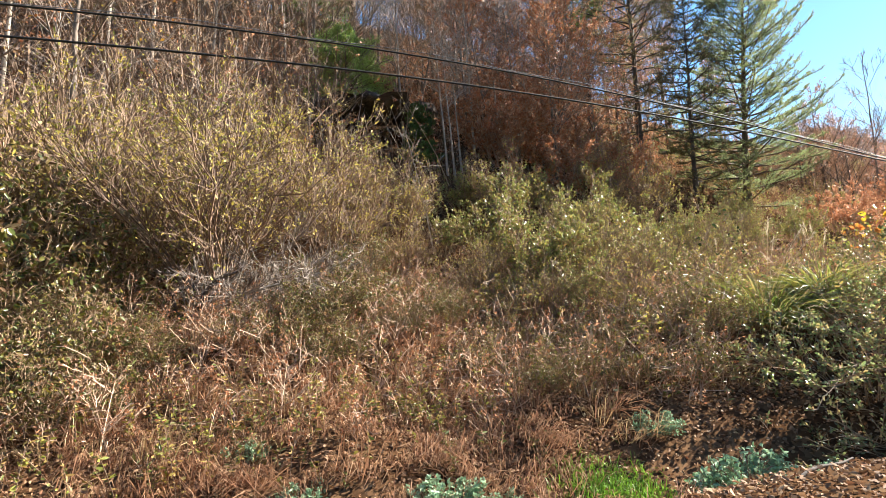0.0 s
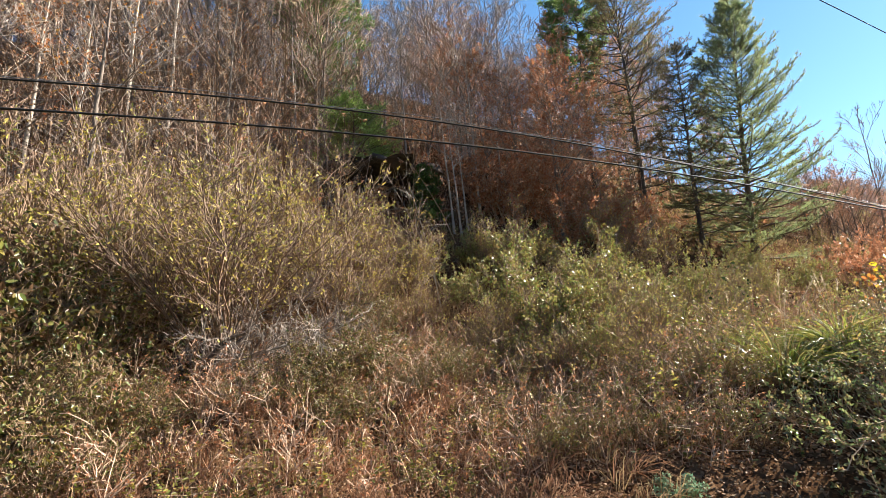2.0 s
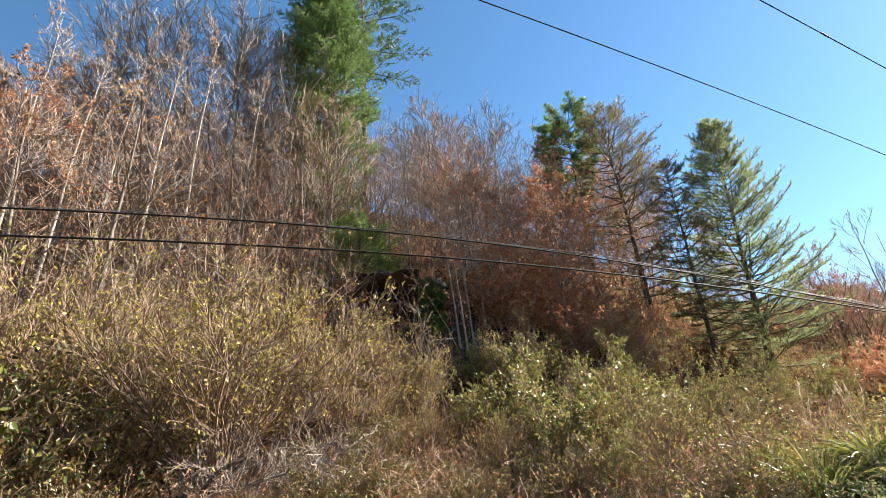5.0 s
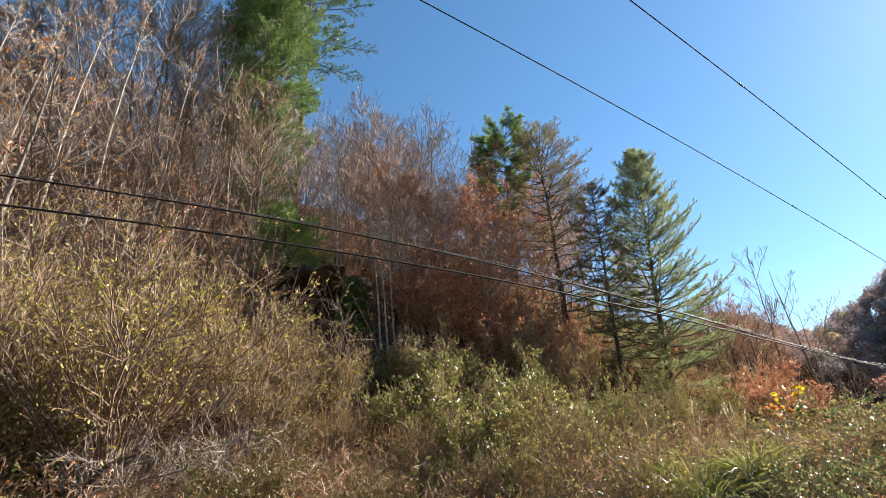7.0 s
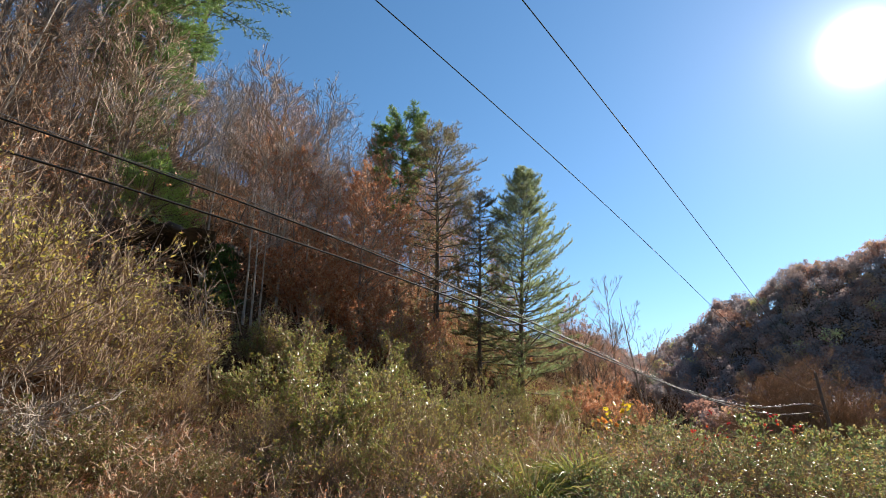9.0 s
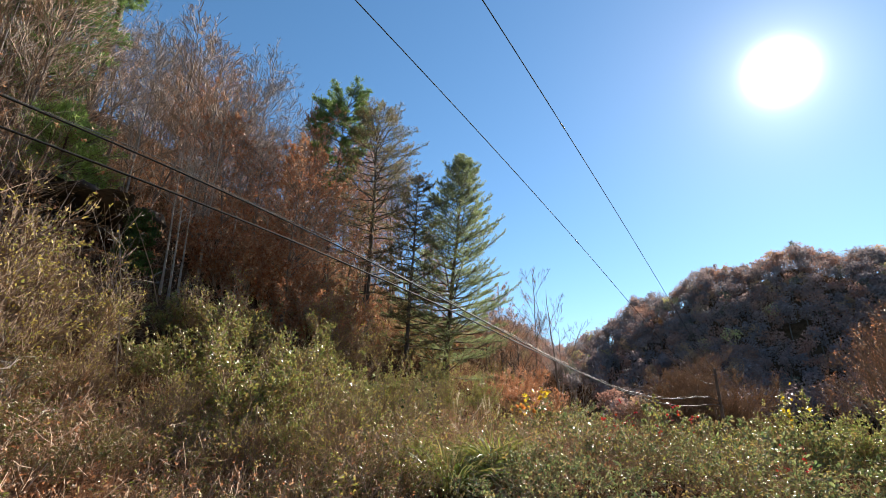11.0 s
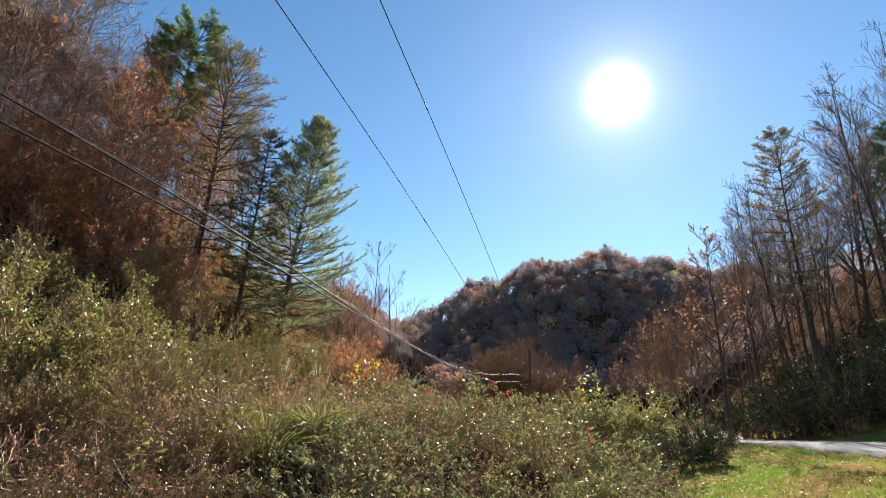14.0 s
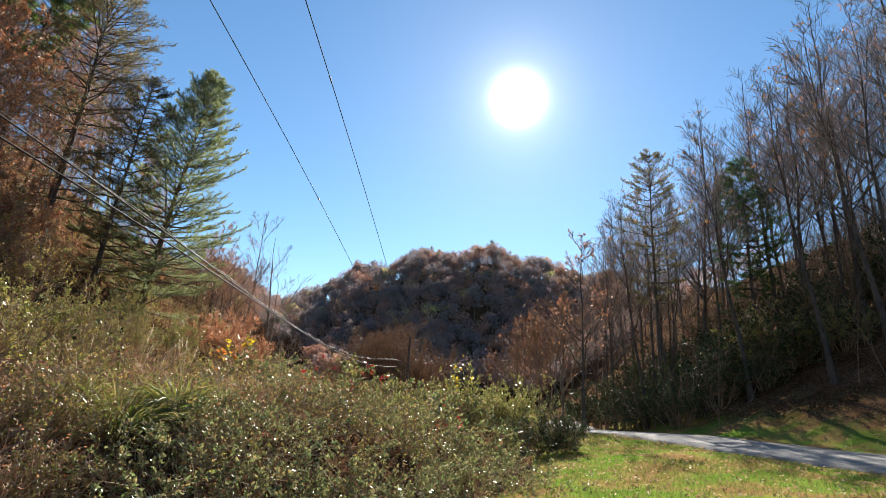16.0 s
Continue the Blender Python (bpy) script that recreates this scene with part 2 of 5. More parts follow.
def blades(q, rng, pos, along, length, width, droop=0.4, mat=0):
    """Grass blades in two bent quads."""
    n = len(pos)
    along = unit(along)
    side = unit(np.cross(along, rng.normal(size=(n, 3))))
    L, W = np.broadcast_to(length, n)[:, None], np.broadcast_to(width, n)[:, None]
    down = np.array([0, 0, -1.0]) * L * droop
    flat = along * np.array([1, 1, 0.0])
    p1 = pos + along * L * 0.55 + down * 0.12
    p2 = pos + along * L * 0.92 + flat * L * droop * 0.5 + down
    V = np.stack([pos - side * W / 2, pos + side * W / 2, p1 + side * W * 0.4, p1 - side * W * 0.4,
                  p2 + side * W * 0.08, p2 - side * W * 0.08], 1)
    f = np.arange(n)[:, None, None] * 6 + np.array([[0, 1, 2, 3], [3, 2, 4, 5]])
    return q.add(V, f, mat)


def grow(rng, P, R, per, frac, spread, up, k=4, t0=0.2, t1=1.0, taper=0.3, thin=0.55, bend=0.15, wig=0.06, shrink=0.6):
    """Branches that leave the paths P: new paths and radii."""
    n, kk, _ = P.shape
    length = np.linalg.norm(np.diff(P, axis=1), axis=2).sum(1)
    par = np.repeat(np.arange(n), per)
    t = rng.uniform(t0, t1, len(par))
    x = t * (kk - 1)
    i = np.minimum(x.astype(int), kk - 2)
    f = (x - i)[:, None]
    base_p = P[par, i] * (1 - f) + P[par, i + 1] * f
    base_r = R[par, i] * (1 - f[:, 0]) + R[par, i + 1] * f[:, 0]
    tan = unit(P[par, i + 1] - P[par, i])
    perp = unit(np.cross(tan, rng.normal(size=tan.shape)))
    s = rng.uniform(spread[0], spread[1], len(par))[:, None]
    d = unit(tan * np.cos(s) + perp * np.sin(s) + np.array([0, 0, up]))
    L = length[par] * rng.uniform(frac[0], frac[1], len(par)) * (1 - shrink * t)
    u = np.linspace(0, 1, k)
    Q = base_p[:, None] + d[:, None] * (L[:, None] * u)[..., None]
    Q[..., 2] += bend * L[:, None] * u**2
    Q += rng.normal(size=Q.shape) * (wig * L[:, None] * u)[..., None]
    RR = (base_r * thin)[:, None] * (1 - (1 - taper) * u)
    return Q, RR


def points_on(rng, P, count, t0=0.2):
    n, k, _ = P.shape
    p = rng.integers(0, n, count)
    x = rng.uniform(t0, 1, count) * (k - 1)
    i = np.minimum(x.astype(int), k - 2)
    f = (x - i)[:, None]
    return P[p, i] * (1 - f) + P[p, i + 1] * f, unit(P[p, i + 1] - P[p, i])


def part(name, q, material, parent, label="", smooth=False):
    ob = new(name, q.mesh(name, material if isinstance(material, list) else [material], smooth))
    ob.parent = parent
    if label:
        ob["label"] = label
    return ob


def thing(name, label, category, group="", kind=""):
    return tagged(new(name), label, category, group, kind)


def solo(name, q, material, label, category, group="", kind="", smooth=False):
    ob = new(name, q.mesh(name, material if isinstance(material, list) else [material], smooth))
    return tagged(ob, label, category, group, kind)


# ---- the lie of the land: u runs down the valley, v up the sunny hillside ----
UX, UY = math.sin(radians(62)), math.cos(radians(62))
VX, VY = -math.sin(radians(28)), math.cos(radians(28))


def to_xy(u, v):
    return u * UX + v * VX, u * UY + v * VY


def to_uv(x, y):
    return x * UX + y * UY, x * VX + y * VY


def creek(u):
    return np.interp(u, [-30, 0, 5, 12, 16, 30, 60], [5.6, 4.8, 3.8, -0.6, -1.4, -3.2, -3.2])


def road_mid(u):
    return np.interp(u, [-60, 5, 14, 18, 25, 33, 45, 70], [-17, -14.6, -12.3, -11.3, -10.0, -9.2, -9.6, -13])


def rough(x, y):
    return (np.sin(x * 0.9 + 1.3 * np.sin(y * 0.55)) * np.cos(y * 0.8 + 0.7 * np.sin(x * 0.4))
            + 0.5 * np.sin(x * 2.1 + y * 1.3) * np.cos(y * 2.6 - x * 0.7))


def height(x, y):
    x, y = np.asarray(x, float), np.asarray(y, float)
    u, v = to_uv(x, y)
    vc, vr = creek(u), road_mid(u)
    v_ = v + 0.8 * np.clip((u - 10) / 5, 0, 1) - 0.38 * np.clip(u - 36, 0, 60)
    left = np.interp(v_, [3, 6.6, 8.4, 11, 14, 17, 21, 24, 40, 75, 140], [0, 0.3, 0.95, 1.7, 3.5, 6.0, 9.0, 11.2, 22.5, 46, 55])
    mound = 0.85 * np.exp(-((v - vc - 4.5) / 2.4) ** 2) * np.clip((u - 6) / 4, 0, 1)
    q = v - vr
    bank = np.interp(q, [-90, -45, -20, -7, -3.8, -2.4, 2.4], [52, 30, 12, 3.0, 1.25, 0.74, 0.5])
    s = np.clip((vc - 0.8 - v) / np.maximum(vc - 0.8 - vr - 2.4, 0.5), 0, 1)
    lawn = 0.08 + 0.42 * s
    right = np.where(q < 2.4, bank, lawn)
    w = np.clip((v - vc + 0.8) / 1.6, 0, 1)
    z = left * w + right * (1 - w) + mound
    z = z - (0.55 + 0.4 * np.exp(-((u - 9) / 4) ** 2)) * np.exp(-((v - vc) / 1.0) ** 2)
    z = z - np.clip(0.035 * (u - 26), 0, 2.4)
    on_road = np.exp(-((q / 3.2) ** 6))
    wild = np.clip((v - vc) / 3, 0.12, 1) + np.clip((-q - 3) / 4, 0, 1)
    z = z + (0.12 * rough(x, y) + 0.1 * rough(x * 2.3 + 4, y * 2.3) + 0.2 * rough(x * 1.55 + 2, y * 1.55 + 1) * np.clip((v - vc - 0.4) / 1.5, 0, 1) * np.clip((16 - v) / 4, 0, 1)) * np.minimum(wild, 1) * (1 - on_road) - 0.07 * on_road
    # the wooded mountain that closes the valley
    r, az = np.hypot(x, y), np.degrees(np.arctan2(x, y))
    el = np.interp(az, [24, 34, 42, 51, 58, 66, 73, 79, 95, 115, 135], [0, 4.0, 6.5, 11.5, 13.7, 14.6, 12.4, 11.7, 13, 10, 0])
    rise = np.clip((r - 120) / 120, 0, 1)
    mount = 238 * np.tan(np.radians(el)) * rise * rise * (3 - 2 * rise) * (1 + 0.03 * np.sin(az * 0.9)) * np.interp(r, [240, 330, 3000], [1.0, 0.7, 0.6])
    # the creek bed lies below the lawn only along the near stretch
    return np.maximum(z, np.where(r > 120, mount, np.interp(u, [18, 26], [-2.0, 0.0])))


def ground_at(x, y):
    return float(height(x, y))


def polar(az, d):
    return d * math.sin(radians(az)), d * math.cos(radians(az))


# ---- ground ----
def ground_material():
    m, n, l, b, out = start("ground_litter")
    co = n.new("ShaderNodeTexCoord")
    t1 = n.new("ShaderNodeTexNoise")
    t1.inputs["Scale"].default_value, t1.inputs["Detail"].default_value = 0.5, 6
    l.new(co.outputs["Object"], t1.inputs["Vector"])
    vo = n.new("ShaderNodeTexVoronoi")
    vo.inputs["Scale"].default_value = 17
    wob = n.new("ShaderNodeTexNoise")
    wob.inputs["Scale"].default_value, wob.inputs["Detail"].default_value = 6, 3
    l.new(co.outputs["Object"], wob.inputs["Vector"])
    mixv = n.new("ShaderNodeMixRGB")
    mixv.inputs[0].default_value = 0.12
    l.new(co.outputs["Object"], mixv.inputs[1])
    l.new(wob.outputs["Color"], mixv.inputs[2])
    l.new(mixv.outputs[0], vo.inputs["Vector"])
    sep = n.new("ShaderNodeSeparateColor")
    l.new(vo.outputs["Color"], sep.inputs[0])
    r1 = ramp(n, [(0.05, 0.03, 0.018), (0.12, 0.066, 0.036), (0.20, 0.118, 0.065), (0.08, 0.044, 0.025)])
    l.new(sep.outputs[0], r1.inputs[0])
    r2 = ramp(n, [(0.55, 0.5, 0.45), (1.0, 1.0, 1.0)])
    r2.color_ramp.elements[0].position, r2.color_ramp.elements[1].position = 0.35, 0.65
    l.new(t1.outputs[0], r2.inputs[0])
    mul = n.new("ShaderNodeMixRGB")
    mul.blend_type = "MULTIPLY"
    mul.inputs[0].default_value = 1
    l.new(r1.outputs[0], mul.inputs[1])
    l.new(r2.outputs[0], mul.inputs[2])
    # mown grass on the flat side of the creek
    dv = n.new("ShaderNodeAttribute")
    dv.attribute_name = "mown"
    t3 = n.new("ShaderNodeTexNoise")
    t3.inputs["Scale"].default_value, t3.inputs["Detail"].default_value = 0.7, 8
    l.new(co.outputs["Object"], t3.inputs["Vector"])
    r3 = ramp(n, [(0.09, 0.17, 0.02), (0.14, 0.21, 0.035), (0.22, 0.19, 0.055), (0.23, 0.14, 0.06)])
    for e, p in zip(r3.color_ramp.elements, (0.26, 0.44, 0.53, 0.62)):
        e.position = p
    l.new(t3.outputs[0], r3.inputs[0])
    mx = n.new("ShaderNodeMixRGB")
    l.new(dv.outputs["Fac"], mx.inputs[0])
    l.new(mul.outputs[0], mx.inputs[1])
    l.new(r3.outputs[0], mx.inputs[2])
    l.new(mx.outputs[0], b.inputs["Base Color"])
    b.inputs["Roughness"].default_value = 1.0
    b.inputs["Specular IOR Level"].default_value = 0.0
    bp = n.new("ShaderNodeBump")
    bp.inputs["Strength"].default_value, bp.inputs["Distance"].default_value = 0.35, 0.03
    l.new(wob.outputs["Fac"], bp.inputs["Height"])
    l.new(bp.outputs[0], b.inputs["Normal"])
    return m


def mown_at(x, y):
    u, v = to_uv(x, y)
    q = v - road_mid(u)
    a = np.clip((creek(u) - 0.9 - v) / 0.5, 0, 1) * np.clip(np.maximum(u - 7.5, 1.2 - v), 0, 1)
    return a * np.clip((q + 4.6) / 1.0, 0, 1) * np.clip((48 - u) / 6, 0, 1)


def build_ground():
    rings = np.concatenate([[0.0], 0.5 * 1.0575 ** np.arange(154)])
    az = np.radians(np.arange(0, 360, 1.0))
    x, y = rings[:, None] * np.sin(az), rings[:, None] * np.cos(az)
    z = height(x, y)
    nr, na = x.shape
    i, j = np.meshgrid(np.arange(nr - 1), np.arange(na), indexing="ij")
    j2 = (j + 1) % na
    F = np.stack([i * na + j, i * na + j2, (i + 1) * na + j2, (i + 1) * na + j], -1)
    q = Quads().add(np.stack([x, y, z], -1), F)
    ob = solo("ground", q, ground_material(), "leaf-strewn valley ground with mown grass beside a creek", "ground", kind="structure", smooth=True)
    a = ob.data.attributes.new("mown", "FLOAT", "POINT")
    a.data.foreach_set("value", mown_at(x, y).ravel())


build_ground()


def build_road():
    m, n, l, b, out = start("road_asphalt")
    co = n.new("ShaderNodeTexCoord")
    t1 = n.new("ShaderNodeTexNoise")
    t1.inputs["Scale"].default_value, t1.inputs["Detail"].default_value = 60, 4
    t2 = n.new("ShaderNodeTexNoise")
    t2.inputs["Scale"].default_value, t2.inputs["Detail"].default_value = 0.6, 5
    l.new(co.outputs["Object"], t1.inputs["Vector"])
    l.new(co.outputs["Object"], t2.inputs["Vector"])
    r = ramp(n, [(0.15, 0.145, 0.14), (0.30, 0.285, 0.27)])
    mixer = n.new("ShaderNodeMath")
    mixer.operation = "MULTIPLY_ADD"
    mixer.inputs[1].default_value = 0.5
    l.new(t1.outputs[0], mixer.inputs[0])
    hl = n.new("ShaderNodeMath")
    hl.operation = "MULTIPLY"
    hl.inputs[1].default_value = 0.5
    l.new(t2.outputs[0], hl.inputs[0])
    l.new(hl.outputs[0], mixer.inputs[2])
    r.color_ramp.elements[0].position, r.color_ramp.elements[1].position = 0.35, 0.65
    l.new(mixer.outputs[0], r.inputs[0])
    l.new(r.outputs[0], b.inputs["Base Color"])
    b.inputs["Roughness"].default_value = 0.9
    b.inputs["Specular IOR Level"].default_value = 0.15
    bp = n.new("ShaderNodeBump")
    bp.inputs["Strength"].default_value, bp.inputs["Distance"].default_value = 0.3, 0.01
    l.new(t1.outputs[0], bp.inputs["Height"])
    l.new(bp.outputs[0], b.inputs["Normal"])
    us = np.linspace(-45, 66, 150)
    offs = np.array([-2.15, -2.1, -1.0, 0, 1.0, 2.1, 2.15])
    drop = np.array([-0.15, 0.05, 0.075, 0.085, 0.075, 0.05, -0.15])
    wob = 0.08 * np.sin(us * 1.7) + 0.05 * np.sin(us * 4.1)
    V = []
    for u, w in zip(us, wob):
        for o, h in zip(offs, drop):
            x, y = to_xy(u, road_mid(u) + o + (w if abs(o) > 1.5 else 0))
            V.append((x, y, ground_at(x, y) + h))
    k = len(offs)
    F = [(a * k + c, a * k + c + 1, (a + 1) * k + c + 1, (a + 1) * k + c) for a in range(len(us) - 1) for c in range(k - 1)]
    solo("road", Quads().add(V, F), m, "narrow worn grey asphalt lane with leaf-strewn edges", "road", kind="structure", smooth=True)


build_road()


# ---- trees ----
def trunk_path(rng, h, lean, k=10, wig=0.015):
    u = np.linspace(0, 1, k)
    P = np.zeros((1, k, 3))
    P[0, :, 2] = u * h
    P[0, :, 0] = lean[0] * h * u
    P[0, :, 1] = lean[1] * h * u
    P[0, :, :2] += np.cumsum(rng.normal(size=(k, 2)) * wig * h * 0.5, 0) * u[:, None]
    P[0, 0, 2] = -0.4
    return P


def bare_tree(name, seed, h, r, lean=(0, 0), limbs=22, subs=6, twigs=5, crown=0.3, wood=BARK_GREY, fine=TWIG_BROWN,
              leaf=None, leaves=0, leaf_size=0.09, label="", group="", up=0.35, stems=1, wide=0.42, min_r=0.007):
    rng = np.random.default_rng(seed)
    top = thing(name, label, "tree", group)
    Ps, Rs = [], []
    for s in range(stems):
        ln = (lean[0] + (rng.normal() * 0.12 if stems > 1 else 0), lean[1] + (rng.normal() * 0.12 if stems > 1 else 0))
        P = trunk_path(rng, h * (1 if s == 0 else rng.uniform(0.7, 0.95)), ln)
        Ps.append(P)
        Rs.append(r * (1 - 0.9 * np.linspace(0, 1, 10)[None] ** 0.8) * (1 if s == 0 else 0.8))
    P, R = np.concatenate(Ps), np.concatenate(Rs)
    R[:, 0] *= 1.5
    for s in range(stems):
        part("trunk", tubes(Quads(), P[s:s + 1], R[s:s + 1], 7), wood, top, smooth=True)
    L1, R1 = grow(rng, P, R, limbs // stems, (wide * 0.7, wide * 1.2), (0.7, 1.15), up * 0.4, 6, crown, 0.98, 0.25, 0.5, 0.2, 0.045, 0.75)
    L2, R2 = grow(rng, L1, R1, subs, (0.35, 0.7), (0.4, 0.9), up * 0.5, 4, 0.2, 1.0, 0.3, 0.48, 0.1, 0.06)
    L3, R3 = grow(rng, L2, R2, twigs, (0.35, 0.8), (0.4, 1.0), up * 0.4, 3, 0.15, 1.0, 0.3, 0.55, 0.06, 0.07)
    R1, R2, R3 = np.maximum(R1, min_r * 1.5), np.maximum(R2, min_r), np.maximum(R3, min_r * 0.75)
    if name in ("dead_tree", "vine_hung_tree"):
        for i in range(len(L1)):
            part("limb", tubes(Quads(), L1[i:i + 1], R1[i:i + 1], 5), wood, top, smooth=True)
    else:
        tagged(part("limb_frame", tubes(Quads(), L1, R1, 4), wood, top, smooth=True), kind="stuff")
    q = ribbons(Quads(), L2, R2 * 1.2) if limbs > 22 else tubes(Quads(), L2, R2, 3)
    ribbons(q, L3, R3 * 1.15)
    tagged(part("crown", q, fine, top), kind="stuff")
    if leaves:
        p, d = points_on(rng, L3, leaves)
        q = kites(Quads(), rng, p, d + rng.normal(size=d.shape) * 0.7 + np.array([0, 0, -0.5]),
                  rng.uniform(0.6, 1.3, leaves) * leaf_size, rng.uniform(0.4, 0.6, leaves) * leaf_size)
        tagged(part("foliage", q, leaf, top), kind="stuff")
    return top


def pine_tree(name, seed, h, r, lean, crown, profile, rise, gap, per, needle, label, sweep=0.25, bare=0.3, per_metre=70, length=0.14,
              width=0.026, ball=0.5, thin=1.0, wood=None):
    """A pine: whorls of branches with flat fans of needle-covered twigs. profile: share of the crown's height and reach in metres;
    rise: the slope of the lowest and the highest branches."""
    rng = np.random.default_rng(seed)
    top = thing(name, label, "pine tree")
    wood = wood or BARK_PINE
    P = trunk_path(rng, h, lean, wig=0.006)
    R = r * (1 - 0.93 * np.linspace(0, 1, 10)[None])
    R[:, 0] *= 1.3
    part("trunk", tubes(Quads(), P, R, 8), wood, top, smooth=True)
    B, BR = [], []
    z = crown * h
    pg, pm = zip(*profile)
    while z < h * 0.985:
        x = z / h * 9
        i = min(int(x), 8)
        c = P[0, i] * (1 - (x - i)) + P[0, i + 1] * (x - i)
        g = (z / h - crown) / (1 - crown)
        ln = float(np.interp(g, pg, pm))
        a0 = rng.uniform(0, 6.28)
        for b in range(per):
            if rng.random() > 0.9 * thin:
                continue
            a = a0 + b * 6.283 / per + rng.normal() * 0.25
            L = ln * rng.uniform(0.62, 1.12)
            u = np.linspace(0, 1, 6)
            slope = rise[0] + (rise[1] - rise[0]) * g + rng.normal() * 0.09
            pts = np.stack([np.cos(a) * L * u, np.sin(a) * L * u, L * (slope * u + sweep * u**2.5)], 1)
            pts += rng.normal(size=(6, 3)) * 0.025 * L * u[:, None]
            B.append(pts + c + np.array([0, 0, rng.normal() * 0.06]))
            BR.append(np.interp(u, [0, 1], [0.014 + 0.011 * L, 0.009]))
        z += gap * rng.uniform(0.75, 1.3) * (1 - 0.45 * g)
    B, BR = np.array(B), np.array(BR)
    for i in range(len(B)):
        part("branch", tubes(Quads(), B[i:i + 1], BR[i:i + 1], 4), wood, top, smooth=True)
    # twigs in a flat fan on both sides of each branch
    n, m = len(B), 12
    L = np.linalg.norm(B[:, -1] - B[:, 0], axis=1)
    t = bare + (0.97 - bare) * (np.arange(m)[None] + rng.random((n, m))) / m
    x = t * 5
    i = np.minimum(x.astype(int), 4)
    f = (x - i)[..., None]
    row = np.arange(n)[:, None]
    p0 = B[row, i] * (1 - f) + B[row, i + 1] * f
    tan = unit(B[row, i + 1] - B[row, i])
    side = unit(np.cross(tan, np.array([0, 0, 1.0]))) * np.where(np.arange(m) % 2, 1, -1)[None, :, None]
    d = unit(tan * 0.8 + side * rng.uniform(0.5, 1.0, (n, m, 1)) + np.array([0, 0, 0.15]) + rng.normal(size=(n, m, 3)) * 0.12)
    tl = (0.42 * L[:, None] * (1.08 - t) + 0.16) * rng.uniform(0.6, 1.15, (n, m))
    T0, T1 = p0.reshape(-1, 3), (p0 + d * tl[..., None]).reshape(-1, 3)
    T = np.stack([T0, (T0 + T1) / 2 + np.array([0, 0, -0.02]), T1], 1)
    tagged(part("crown", ribbons(Quads(), T, np.full((len(T), 3), 0.009)), wood, top), kind="stuff")
    # needles, brushed forward along every twig and branch tip
    A = np.concatenate([np.stack([T0, T1], 1), B[:, 4:6], B[:, 3:5]])
    al = np.linalg.norm(A[:, 1] - A[:, 0], axis=1)
    count = int(al.sum() * per_metre)
    k = rng.choice(len(A), count, p=al / al.sum())
    w = rng.random((count, 1)) ** 0.75
    p = A[k, 0] * (1 - w) + A[k, 1] * w + rng.normal(size=(count, 3)) * 0.025
    dd = unit(A[k, 1] - A[k, 0]) * (1 - 0.5 * ball) + rng.normal(size=(count, 3)) * ball + np.array([0, 0, 0.22])
    q = kites(Quads(), rng, p, dd, rng.uniform(0.6, 1.25, count) * length, width, fold=0.03)
    tagged(part("foliage", q, needle, top), kind="stuff")
    return top


def put(ob, az, d, turn=0.0, scale=1.0, dz=0.0):
    x, y = polar(az, d)
    ob.matrix_basis = Matrix.LocRotScale((x, y, ground_at(x, y) + dz), Euler((0, 0, turn)), (scale,) * 3)
    return ob


def again(ob, az, d, turn, scale=1.0, tilt=(0, 0)):
    x, y = polar(az, d)
    c = copy_thing(ob, Matrix.Identity(4))
    c.matrix_basis = Matrix.LocRotScale((x, y, ground_at(x, y)), Euler((tilt[0], tilt[1], turn)), (scale,) * 3)
    return c


def lean_to(az, amount):
    """A lean towards a compass direction of the plan."""
    return math.sin(radians(az)) * amount, math.cos(radians(az)) * amount


DOWNHILL = 130


